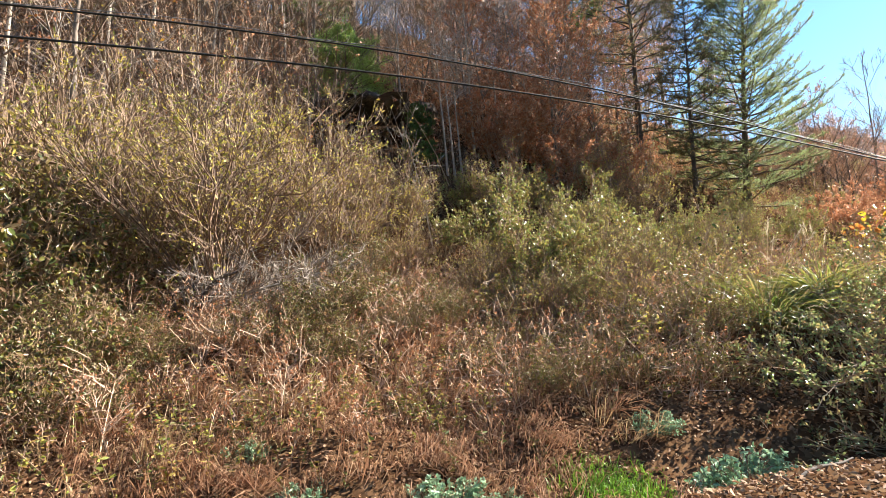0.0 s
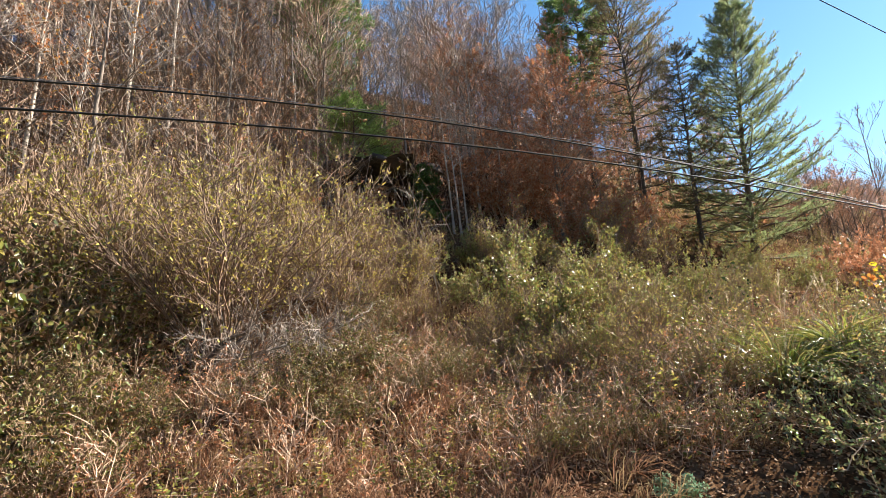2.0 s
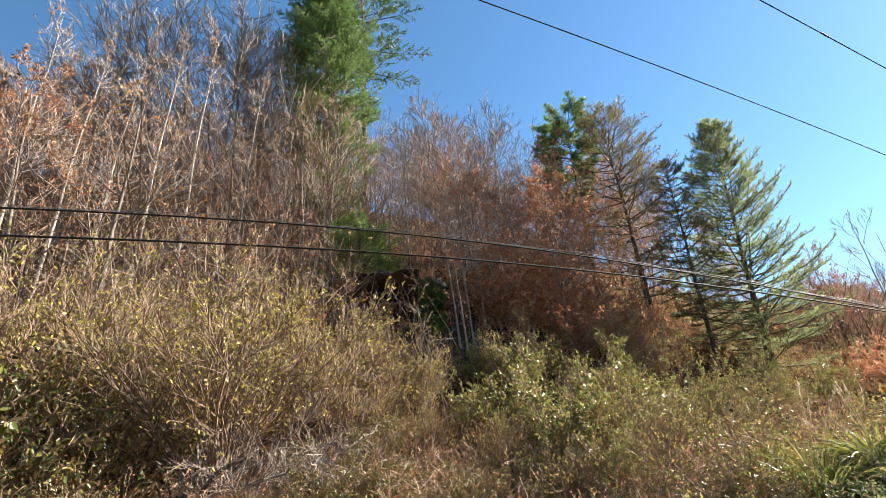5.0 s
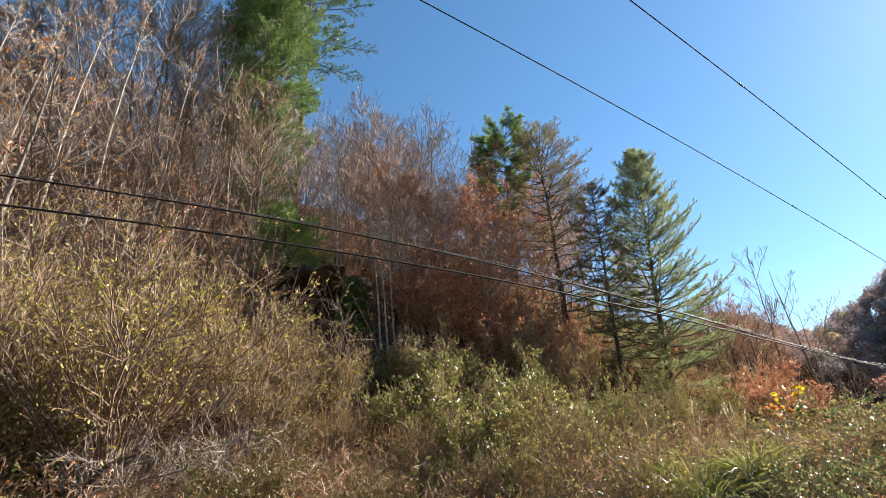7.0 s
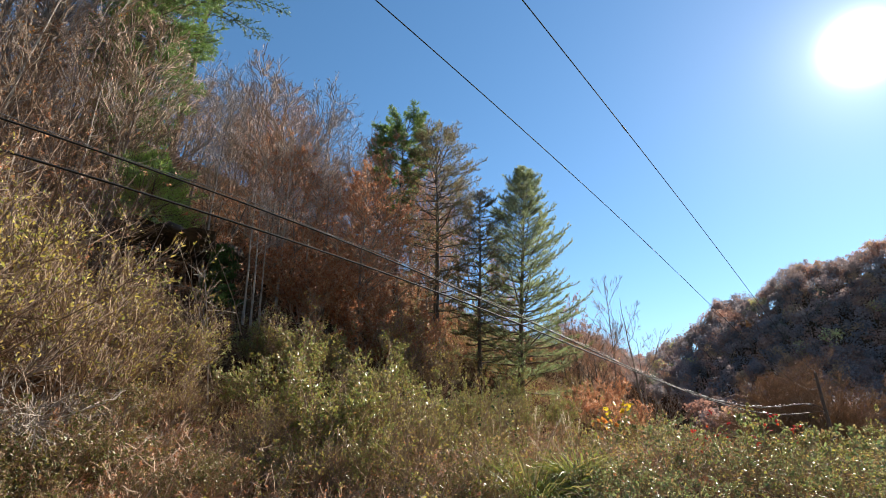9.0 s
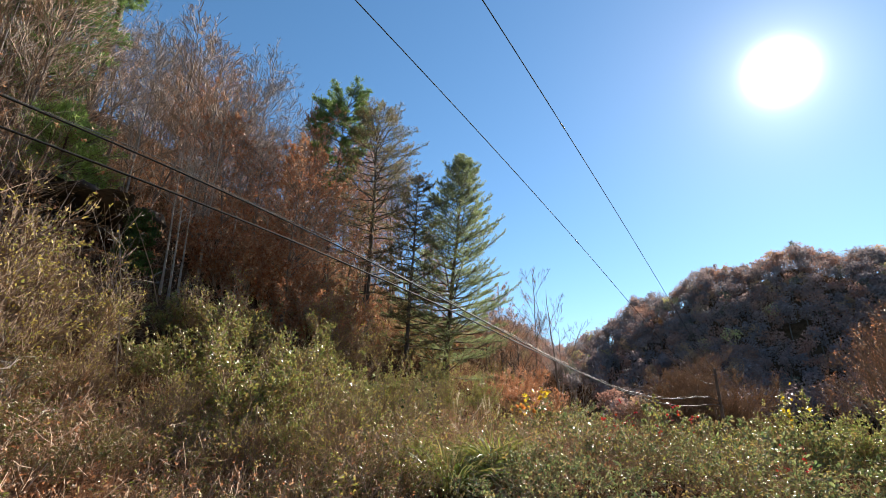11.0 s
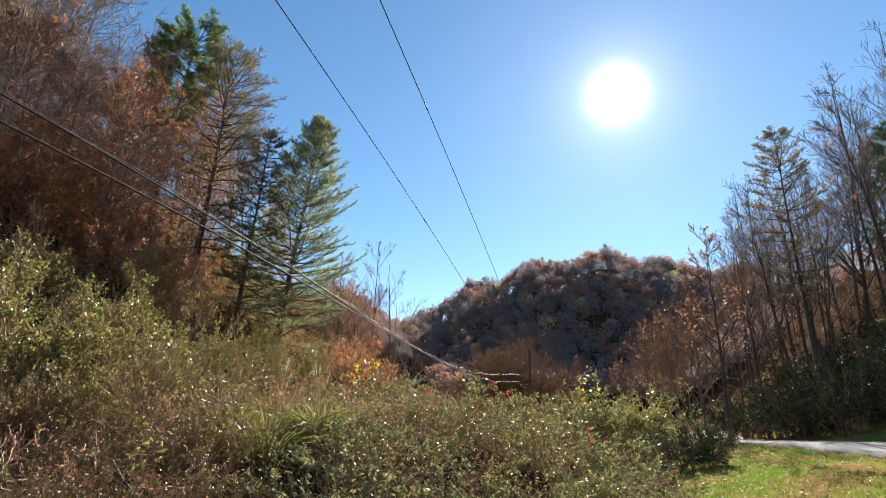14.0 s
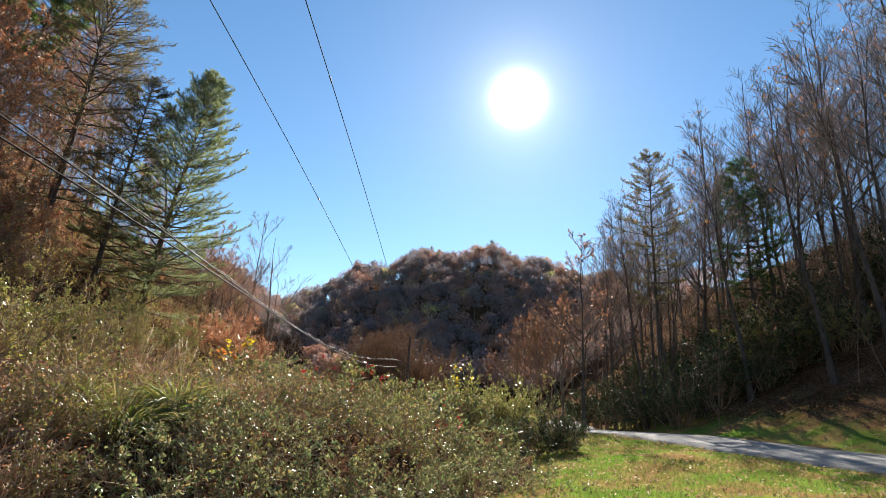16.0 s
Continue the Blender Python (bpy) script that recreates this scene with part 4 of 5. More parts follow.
def build_shrubs():
    rng = np.random.default_rng(5)
    big = shrub("twiggy_shrub", 101, 4.5, 6.4, 40, 14, 10, TWIG_DEEP, YELLOW_SMALL, 5600, 0.07, "large tan twiggy shrub with sparse small yellow leaves", thick=0.026, fine=0.0045, root=0.08, spread=0.9)
    put(big, -23.5, 11.2)
    second = shrub("twiggy_shrub", 102, 3.6, 4.6, 26, 12, 9, TWIG_DUSK, YELLOW_SMALL, 1700, 0.08, "tan twiggy shrub with thin yellow leaves on the bank", "tan shrubs", thick=0.018, fine=0.0055)
    put(second, -13.5, 15.0)
    for az, d, s in ((-34.5, 12.6, 1.1), (-30.5, 13.8, 1.1), (-39.5, 13.2, 1.15), (-45, 12.8, 1.1), (-12.0, 12.8, 0.8), (-5.5, 14.8, 0.75), (-28.5, 15.5, 0.9), (-18.5, 17.5, 0.85), (-8.5, 16.5, 0.6), (-33, 17.5, 0.8), (8.0, 13.2, 0.55), (13.8, 13.0, 0.6), (19.0, 12.2, 0.5), (6.5, 17.6, 0.7), (15.0, 16.6, 0.7), (22.0, 16.4, 0.6), (24.8, 14.6, 0.5), (10.0, 10.6, 0.4), (3.8, 12.4, 0.45), (17.5, 10.6, 0.4), (-3.8, 13.0, 0.45), (27.0, 18.2, 0.6), (20.5, 20.5, 0.7), (17, 21.5, 0.7)):
        again(second, az, d, rng.uniform(0, 6), s)
    grey = shrub("dead_shrub", 103, 2.3, 4.6, 30, 13, 10, TWIG_DIM, None, 0, fine=0.0036, root=0.05, label="dead grey shrub with drooping silvery twigs", up=-0.1, droop=0.4, thick=0.013, spread=1.0)
    put(grey, -17.5, 10.4)
    # old crooked stems at the foot of the large shrub
    r2 = np.random.default_rng(104)
    old = thing("crooked_trunk", "dark crooked shrub trunk with a long pale dead branch", "shrub")
    x, y = polar(-26.0, 10.2)
    old.location = (x, y, ground_at(x, y))
    u = np.linspace(0, 1, 7)
    P = np.zeros((6, 7, 3))
    for i, (a, ln, up) in enumerate(((0.1, 2.8, 1.25), (0.6, 0.9, 1.3), (2.2, 0.7, 1.2), (3.0, 0.8, 1.0), (1.3, 0.5, 1.4), (-0.4, 1.0, 1.1))):
        P[i, :, 0], P[i, :, 1], P[i, :, 2] = np.cos(a) * ln * u**1.3, np.sin(a) * ln * u * 0.6, up * (u + 0.12 * np.sin(5 * u + i)) - 0.15
    P += np.cumsum(r2.normal(size=P.shape), 1) * 0.045 * u[:, None]
    for i in range(1, 6):
        part("trunk", tubes(Quads(), P[i:i + 1], np.array([[0.085, 0.075, 0.062, 0.05, 0.04, 0.03, 0.02]]), 8), BARK_DARK, old, smooth=True)
    A, RA = grow(r2, P, np.linspace(0.05, 0.015, 7)[None].repeat(6, 0), 9, (0.3, 0.6), (0.4, 1.0), 0.1, 5, 0.3, 1.0, 0.3, 0.5, 0.05, 0.06)
    C, RC = grow(r2, A, RA, 8, (0.4, 0.8), (0.4, 1.0), 0.05, 4, 0.2, 1.0, 0.4, 0.6, -0.05, 0.07)
    q = tubes(Quads(), A, np.maximum(RA, 0.006), 4)
    tagged(part("crown", ribbons(q, C, np.maximum(RC, 0.004)), TWIG_GREY, old), kind="stuff")
    part("dead_branch", tubes(Quads(), P[:1], np.linspace(0.035, 0.012, 7)[None], 6), BARK_PALE, old, "long pale dead branch", True)
    # vine tangle at the left edge of the clearing
    vine = shrub("vine_tangle", 105, 2.9, 3.6, 26, 9, 6, TWIG_BROWN, VINE_LEAF, 2600, 0.095, "tangle of brown vines with green and yellow leaves", "vine tangles", thick=0.012, droop=0.35, hang=-1.1)
    put(vine, -38.5, 10.2)
    for az, d, s in ((-44, 10.5, 1.3), (-48, 12, 1.4), (-40, 12, 1.35), (-33.5, 11.8, 1.1), (-36, 10.6, 1.0), (-42.5, 11.6, 1.3), (-12.5, 10.8, 0.55), (-52, 10.5, 1.0), (-43, 16.5, 1.0), (-37.5, 16, 0.8), (-8.5, 12.2, 0.5), (-35.5, 9.0, 0.5), (6.5, 9.4, 0.38), (-1.5, 9.6, 0.36), (14.5, 9.2, 0.42), (-5.5, 9.0, 0.3), (20.5, 9.4, 0.45), (17.0, 7.6, 0.34), (10.0, 7.3, 0.3), (23.5, 8.2, 0.36), (-41, 8.6, 0.75), (-36.5, 8.4, 0.6), (-31, 8.7, 0.36), (-14, 9.3, 0.5), (-10.5, 8.4, 0.34), (-45, 8.8, 0.85), (-33.5, 7.6, 0.4), (-38, 7.4, 0.5), (-42.5, 7.6, 0.6), (-47, 7.6, 0.5), (-29.5, 8.2, 0.3), (-22.0, 8.2, 0.22), (-18.5, 8.4, 0.38), (-34.5, 8.6, 0.45), (-39.5, 8.2, 0.5), (-44.5, 8.0, 0.5), (-14.5, 8.2, 0.4), (-12.5, 9.4, 0.5), (-7.5, 10.2, 0.42), (0.5, 10.4, 0.4), (3, 8.2, 0.28), (12.5, 8.4, 0.3), (26, 9.6, 0.45)):
        again(vine, az, d, rng.uniform(0, 6), s)
    # leafy green shrubs on the sunny slope
    green = [shrub("green_leaved_shrub", 106 + i, 2.65, 2.4, 16, 9, 6, TWIG_DUSK, GREEN_SHRUB, 4200, 0.08, "upright shrub with olive green and yellowing leaves", "green shrubs", thick=0.017, spread=0.75) for i in range(3)]
    put(green[0], 5.5, 14.0)
    put(green[1], 11.0, 12.2)
    put(green[2], 16.5, 13.4)
    for i, (az, d, s) in enumerate(((8.5, 16.3, 0.95), (13.5, 15.8, 0.95), (19.8, 15.2, 0.85), (22.5, 13.0, 0.7), (3.2, 17.6, 0.8), (23.0, 17.6, 0.85), (16.5, 18.5, 0.9), (10.8, 19, 0.8),
                                    (26.0, 19.5, 0.8), (27.5, 16.0, 0.6), (7.0, 11.4, 0.55), (14.0, 11.0, 0.6), (31, 22, 0.75), (34, 25, 0.75), (1.5, 14.5, 0.55), (-2.5, 16, 0.55), (29.5, 24.5, 0.8), (36, 21, 0.6))):
        again(green[i % 3], az, d, rng.uniform(0, 6), s)
    # beech sprays in front of the dark hollow
    spray = shrub("rust_leaved_shrub", 110, 3.0, 3.4, 12, 8, 5, TWIG_RED, RUST_LEAF, 2400, 0.11, "low shrub with copper-brown leaves", "copper shrubs", thick=0.02)
    put(spray, 12.6, 20.0)
    for az, d, s in ((15.5, 22, 0.9), (38.2, 34, 1.0), (36.8, 30, 0.8), (22.5, 23.5, 0.6), (39.5, 31, 0.9), (-1, 25, 0.8), (5, 23.5, 0.9), (19, 24, 0.8), (8.0, 22, 1.2), (10.0, 22.5, 1.1), (13.5, 22.5, 1.2), (16.5, 23, 1.1), (6.5, 23, 1.1), (17.8, 21.5, 1.0), (11.5, 28, 1.6), (4.5, 29, 1.4)):
        again(spray, az, d, rng.uniform(0, 6), s)
    # brambles along the creek
    br = [shrub("bramble", 115 + i, 1.55, 3.6, 36, 6, 3, TWIG_BROWN, BRAMBLE_LEAF, 4200, 0.064, "mound of arching brambles with glossy green leaves", "brambles", thick=0.007, droop=0.5, spread=1.1, up=0.1, hang=0.1) for i in range(2)]
    br.append(shrub("bramble", 117, 1.6, 3.8, 24, 5, 3, TWIG_TAN, BRAMBLE_LEAF, 1500, 0.14, "mound of arching brambles with glossy green leaves", "brambles", thick=0.008, droop=0.5, spread=1.1, up=0.1, hang=0.1, fine=0.008))
    put(br[2], 50, 25, 0.5, 1.2)
    put(br[0], 58.5, 10.8)
    put(br[1], 50.0, 9.4)
    for i, (az, d, s) in enumerate(((66.0, 10.6, 0.8), (63.0, 13.6, 1.05), (54.5, 14.2, 1.0), (46.5, 13.2, 0.95), (41.5, 10.2, 0.9), (60, 17.5, 1.05), (52, 18.5, 1.1), (45, 19, 1.1), (66, 17.5, 0.9),
                                    (40, 15.5, 0.9), (57, 23, 1.15), (43.5, 26, 1.2), (63, 23.5, 1.0), (54, 31, 1.2), (47, 33, 1.2), (60, 31, 1.2), (38.5, 24, 1.0), (37.5, 8.6, 0.9), (42, 8.2, 0.8), (38.0, 10.8, 0.75), (46, 8.6, 0.8), (40.5, 34, 1.2), (64, 30, 1.2), (56, 40, 1.3), (50, 42, 1.3), (62, 41, 1.3), (44, 43, 1.3))):
        again(br[i % 2] if d < 17 else br[2], az, d, rng.uniform(0, 6), s)
    dark = shrub("round_dark_shrub", 118, 1.5, 2.3, 40, 9, 5, TWIG_BROWN, DARK_LEAF, 5200, 0.06, "round dark evergreen shrub beside the creek", thick=0.012)
    put(dark, 71.8, 19.0, 0, 1.2)
    tall = shrub("streamside_shrub", 119, 2.9, 2.6, 22, 8, 4, TWIG_BROWN, GREEN_SHRUB, 2600, 0.11, "green streamside shrub with fading leaves", "streamside shrubs", thick=0.014)
    put(tall, 63.3, 24.5)
    for az, d, s in ((66.0, 26, 0.95), (68.5, 25.5, 0.9), (61.5, 28, 0.9), (69.8, 29, 1.05), (66.5, 32, 1.1)):
        again(tall, az, d, rng.uniform(0, 6), s)
    blue = shrub("blue_green_shrub", 120, 0.62, 1.15, 26, 6, 4, TWIG_BROWN, BLUE_LEAF, 1500, 0.07, "low blue-green leafy plant on the creek bank", "creek bank plants", thick=0.006)
    put(blue, 27.4, 6.3, 0, 0.95)
    for az, d, s in ((31.0, 6.3, 0.65), (33.8, 7.0, 0.6), (-3.2, 5.1, 0.75), (-1.0, 5.3, 0.5), (-13.5, 5.1, 0.5), (-16.5, 5.3, 0.5), (4.5, 5.2, 0.45), (20.0, 6.9, 0.5), (34, 6.6, 0.5), (-21, 6.1, 0.4)):
        again(blue, az, d, rng.uniform(0, 6), s)

    dome = shrub("rounded_bare_tree", 121, 11.4, 14.0, 80, 16, 11, TWIG_BROWN, LITTER, 34000, 0.12, label="broad rounded leafless tree with fine tan twigs behind the pole", thick=0.09, fine=0.02, spread=0.95)
    put(dome, 54.8, 78)
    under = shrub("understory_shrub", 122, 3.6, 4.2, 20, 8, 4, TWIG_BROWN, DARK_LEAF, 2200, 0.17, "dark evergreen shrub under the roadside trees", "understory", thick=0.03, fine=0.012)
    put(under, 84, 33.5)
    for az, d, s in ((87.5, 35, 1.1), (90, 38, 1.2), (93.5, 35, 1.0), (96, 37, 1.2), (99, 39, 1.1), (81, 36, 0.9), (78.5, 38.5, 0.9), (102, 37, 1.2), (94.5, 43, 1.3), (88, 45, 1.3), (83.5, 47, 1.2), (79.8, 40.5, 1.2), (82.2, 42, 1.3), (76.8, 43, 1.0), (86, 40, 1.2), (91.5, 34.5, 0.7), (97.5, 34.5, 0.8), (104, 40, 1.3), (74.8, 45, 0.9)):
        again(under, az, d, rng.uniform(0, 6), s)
    for az, d, s in ((91.6, 36.5, 1.5), (94.0, 35.5, 1.2), (97.8, 34, 1.0)):
        again(tall, az, d, rng.uniform(0, 6), s)
    # bright leaves on thin stems
    def bright(name, seed, az, d, h, material, n, size, label):
        r = np.random.default_rng(seed)
        top = thing(name, label, "sapling")
        x, y = polar(az, d)
        top.location = (x, y, ground_at(x, y))
        P = np.zeros((3, 6, 3))
        uu = np.linspace(0, 1, 6)
        P[..., 2] = h * uu * np.array([1, 0.9, 0.8])[:, None]
        P[..., 0] = np.array([0.0, 0.3, -0.35])[:, None] * uu
        P[..., 1] = np.array([0.1, -0.2, 0.2])[:, None] * uu
        R = 0.012 * (1 - 0.7 * uu)[None].repeat(3, 0)
        for i in range(3):
            part("stem", tubes(Quads(), P[i:i + 1], R[i:i + 1], 4), TWIG_BROWN, top)
        S, SR = grow(r, P, R, 6, (0.15, 0.3), (0.5, 1.0), 0.2, 4, 0.55, 1.0)
        tagged(part("crown", tubes(Quads(), S, np.maximum(SR, 0.004), 3), TWIG_BROWN, top), kind="stuff")
        p, dd = points_on(r, S, n, 0.4)
        part("foliage", leaflets(Quads(), r, p, dd + r.normal(size=dd.shape) * 0.6 + np.array([0, 0, -0.6]), r.uniform(0.7, 1.2, n) * size, size * 0.8), material, top)
    bright("yellow_leaved_sapling", 131, 39.9, 24, 2.5, YELLOW_LEAF, 18, 0.22, "thin sapling with a few large bright yellow leaves")
    bright("orange_leaved_sapling", 132, 38.3, 23, 1.7, ORANGE_LEAF, 18, 0.2, "thin sapling with drooping orange leaves")
    bright("yellow_leaved_sapling", 133, 62.6, 21.5, 3.0, YELLOW_LEAF, 30, 0.13, "slender sapling with small yellow leaves")
    bright("red_leaved_plant", 134, 53.0, 13.6, 1.75, RED_LEAF, 60, 0.07, "low plant with crimson autumn leaves")
    bright("red_leaved_plant", 135, 48.0, 14.0, 1.6, RED_LEAF, 50, 0.065, "low plant with crimson autumn leaves")
    bright("red_leaved_plant", 136, 61.5, 14.5, 1.5, RED_LEAF, 36, 0.065, "low plant with crimson autumn leaves")
    bright("dead_stalk", 138, 28.2, 12.6, 1.9, DARK_LEAF, 40, 0.07, "dark upright dead stalk with shrivelled leaves")
    bright("climbing_vine", 137, 51.0, 30, 3.6, GREEN_SHRUB, 70, 0.16, "upright vine of pale green leaves")


build_shrubs()


def thicket(name, seed, n, u0, u1, v0, v1, hmin, hmax, wood, leaf, leaves, size, label, keep=None):
    """Brush too dense to pick apart: many thin upright stems with branches."""
    r = np.random.default_rng(seed)
    u, v = r.uniform(u0, u1, n), r.uniform(v0, v1, n)
    x, y = to_xy(u, v)
    az, far = np.degrees(np.arctan2(x, y)), np.hypot(x, y)
    ok = ~((az > -11.5) & (az < -1.5) & (far > 18.5) & (far < 23.5))
    if keep is not None:
        ok &= keep(u, v)
    x, y = x[ok], y[ok]
    n = len(x)
    h = r.uniform(hmin, hmax, n)
    t = np.linspace(0, 1, 4)
    P = np.stack([x, y, height(x, y) - 0.1], 1)[:, None] + np.zeros((n, 4, 3))
    P[..., 2] += h[:, None] * t
    P[..., :2] += (r.normal(size=(n, 2)) * 0.3 * h[:, None])[:, None] * (t**1.3)[:, None]
    R = (0.004 * h + 0.004)[:, None] * (1 - 0.7 * t)
    q = ribbons(Quads(), P, R)
    ribbons(q, P, R, 0, 9)
    A, RA = grow(r, P, R, 8, (0.25, 0.6), (0.6, 1.5), 0.0, 3, 0.12, 1.0, 0.4, 0.6, 0.1, 0.06)
    ribbons(q, A, np.maximum(RA, 0.005), 0, 2)
    B, RB = grow(r, A, RA, 2, (0.4, 0.9), (0.4, 1.0), 0.1, 3, 0.2, 1.0, 0.4, 0.6, 0.05, 0.06)
    ribbons(q, B, np.maximum(RB, 0.004), 0, 3)
    if leaves:
        p, d = points_on(r, B, leaves)
        kites(q, r, p, d + r.normal(size=d.shape) + np.array([0, 0, -0.5]), r.uniform(0.6, 1.3, leaves) * size, r.uniform(0.4, 0.6, leaves) * size, 1)
    solo(name, q, [wood] + ([leaf] if leaves else []), label, "brush", kind="stuff")


def open_front(x, y):
    """Away from the arching grass and the low ground before it."""
    az, d = np.degrees(np.arctan2(x, y)), np.hypot(x, y)
    return ~((az > 27) & (az < 36.5) & (d > 7.5) & (d < 11.6))


def build_thickets():
    thicket("russet_brush", 401, 520, -2, 28, 16, 42, 1.6, 5.0, TWIG_RED, RUST_LEAF, 26000, 0.11, "dense reddish brush with clinging russet leaves on the wooded slope")
    thicket("brown_brush", 402, 1900, -36, 6, 15, 46, 2.0, 7.0, TWIG_DEEP, LITTER, 52000, 0.1, "dense leafless brown brush on the steep slope")
    thicket("pale_brush", 403, 260, -26, 8, 12.5, 22, 2.0, 4.5, TWIG_GREY, YELLOW_SMALL, 3000, 0.09, "pale dead stems and briars on the slope")
    thicket("shoulder_brush", 404, 600, 26, 62, 12, 46, 1.5, 4.5, TWIG_BROWN, RUST_LEAF, 4500, 0.09, "reddish brush on the far shoulder of the hill")
    # bank brush and saplings: dark twig and leaf colours stand in for shade
    thicket("bank_brush", 405, 1500, 8, 75, -62, -13, 1.5, 5.0, TWIG_DEEP, DARK_LEAF, 16000, 0.13, "tangled brush on the roadside bank, coloured dark for its shade",
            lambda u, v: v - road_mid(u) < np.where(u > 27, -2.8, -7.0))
    thicket("bank_saplings", 409, 1500, 4, 80, -64, -17, 3.5, 9.0, TWIG_DEEP, DARK_LEAF, 20000, 0.12, "tall saplings crowding the slope behind the lane, coloured dark for its shade", lambda u, v: v - road_mid(u) < -9)
    thicket("dry_weeds", 407, 420, 5, 34, 0.5, 9, 0.7, 1.6, TWIG_DUSK, WEED, 14000, 0.065, "tan dead weed stems standing through the brambles", lambda u, v: (v - creek(u) > 1.2) & open_front(*to_xy(u, v)))
    thicket("russet_weeds", 408, 1700, -3, 20, 3.4, 11, 0.4, 1.15, TWIG_RED, RUST_LEAF, 34000, 0.045, "reddish dead weed stems on the lower bank", lambda u, v: (v - creek(u) > 1.2) & open_front(*to_xy(u, v)))
    thicket("valley_brush", 406, 380, 32, 80, -6, 14, 0.8, 2.2, TWIG_BROWN, WEED, 7000, 0.14, "brown brush on the valley floor")


build_thickets()


def build_grasses():
    # arching ornamental grass clumps
    def clump(seed, n, length):
        r = np.random.default_rng(seed)
        top = thing("grass_clump", "arching clump of yellow-green pampas-like grass", "grass clump", "grass clumps")
        a = r.uniform(0, 6.283, n)
        rad = r.uniform(0, 0.28, n)
        pos = np.stack([np.cos(a) * rad, np.sin(a) * rad, np.full(n, -0.05)], 1)
        out = r.uniform(0.15, 0.95, n)[:, None]
        d = np.stack([np.cos(a), np.sin(a), np.zeros(n)], 1) * out + np.array([0.28, -0.05, 1.0])
        L = length * r.uniform(0.6, 1.15, n)
        k = 7
        u = np.linspace(0, 1, k)
        d = unit(d)
        P = pos[:, None] + d[:, None] * (L[:, None] * u)[..., None]
        P[..., 2] -= (L * r.uniform(0.3, 1.0, n))[:, None] * u**2.4
        flat = unit(d * np.array([1, 1, 0]))
        P += flat[:, None] * ((L * 0.25)[:, None] * u**2)[..., None]
        side = unit(np.cross(d, r.normal(size=(n, 3))))
        W = 0.011 * (1 - u**2) + 0.002
        V = np.stack([P - side[:, None] * W[None, :, None], P + side[:, None] * W[None, :, None]], 2)
        i = np.arange(n)[:, None] * k * 2
        j = np.arange(k - 1)[None] * 2
        F = np.stack([i + j, i + j + 1, i + j + 3, i + j + 2], -1)
        part("blade_mass", Quads().add(V, F), BLADE_GREEN, top)
        m = 4
        b = r.uniform(0, 6.283, m)
        S = np.zeros((m, 5, 3))
        uu = np.linspace(0, 1, 5)
        S[..., 0] = (np.cos(b) * 0.5 + 0.5)[:, None] * uu**2
        S[..., 1] = (np.sin(b) * 0.35)[:, None] * uu**2
        S[..., 2] = (length * r.uniform(0.8, 1.05, m))[:, None] * uu
        q = tubes(Quads(), S, np.full((m, 5), 0.003), 3)
        p, dd = points_on(r, S[:, -2:], 110, 0.4)
        kites(q, r, p, dd + r.normal(size=dd.shape) * 0.35, 0.07, 0.007)
        part("plume_spray", q, PLUME, top, "pale feathery seed plumes")
        return top
    c = clump(201, 460, 1.75)
    put(c, 31.0, 10.6, 0, 1.05)
    for az, d, s in ((35.2, 11.4, 0.8), (27.2, 12.2, 0.7), (33.0, 14.6, 0.8), (38.0, 13.8, 0.6)):
        again(c, az, d, az, s)
    rng = np.random.default_rng(210)

    def scatter(n, u0, u1, v0, v1, keep=None):
        u, v = rng.uniform(u0, u1, n), rng.uniform(v0, v1, n)
        x, y = to_xy(u, v)
        ok = np.ones(n, bool) if keep is None else keep(u, v, x, y)
        x, y = x[ok], y[ok]
        return np.stack([x, y, height(x, y) - 0.02], 1)

    def patches(x, y, f, cut):
        return (np.sin(x * f + 2 * np.sin(y * f * 0.7)) * np.cos(y * f * 1.2 + 1.5 * np.sin(x * f * 0.6)) + rng.normal(0, 0.35, len(x))) > cut

    wild = lambda u, v, x, y: (v - creek(u) > 0.7)
    def tufts(pts, per, size, width, tilt, droop):
        n = len(pts)
        lean = rng.normal(size=(n, 3)) * tilt + np.array([0.2, -0.15, 0])
        idx = np.repeat(np.arange(n), per)
        m = len(idx)
        pos = pts[idx] + rng.normal(size=(m, 3)) * np.array([0.11, 0.11, 0])
        sz = (rng.uniform(0.55, 1.2, n) * size)[idx] * rng.uniform(0.6, 1.15, m)
        return blades(Quads(), rng, pos, lean[idx] + rng.normal(size=(m, 3)) * 0.3 + np.array([0, 0, 1]), sz, width, droop)

    # russet dry grass over the lower bank
    p = scatter(5200, -9, 16, 4.6, 13, lambda u, v, x, y: wild(u, v, x, y) & patches(x, y, 0.9, 0.0))[:1400]
    solo("russet_grass", tufts(p, 36, 0.6, 0.009, 0.3, 0.35), DRY_RED, "tufts of russet dry grass covering the lower bank", "dry grass", kind="stuff")
    p = scatter(2600, -9, 4, 2.6, 7.2, lambda u, v, x, y: (np.hypot(x, y) > 4.6) & patches(x, y, 1.3, -0.2))[:650]
    solo("bank_grass", tufts(p, 34, 0.42, 0.008, 0.4, 0.5), DRY_RED, "matted russet grass at the foot of the bank", "dry grass", kind="stuff")
    p = scatter(4000, -18, 34, 4.6, 22, lambda u, v, x, y: wild(u, v, x, y) & patches(x, y, 0.6, 0.15))[:800]
    solo("tan_grass", tufts(p, 30, 0.6, 0.009, 0.25, 0.3), DRY_TAN, "tufts of tall tan dry grass on the slope", "dry grass", kind="stuff")

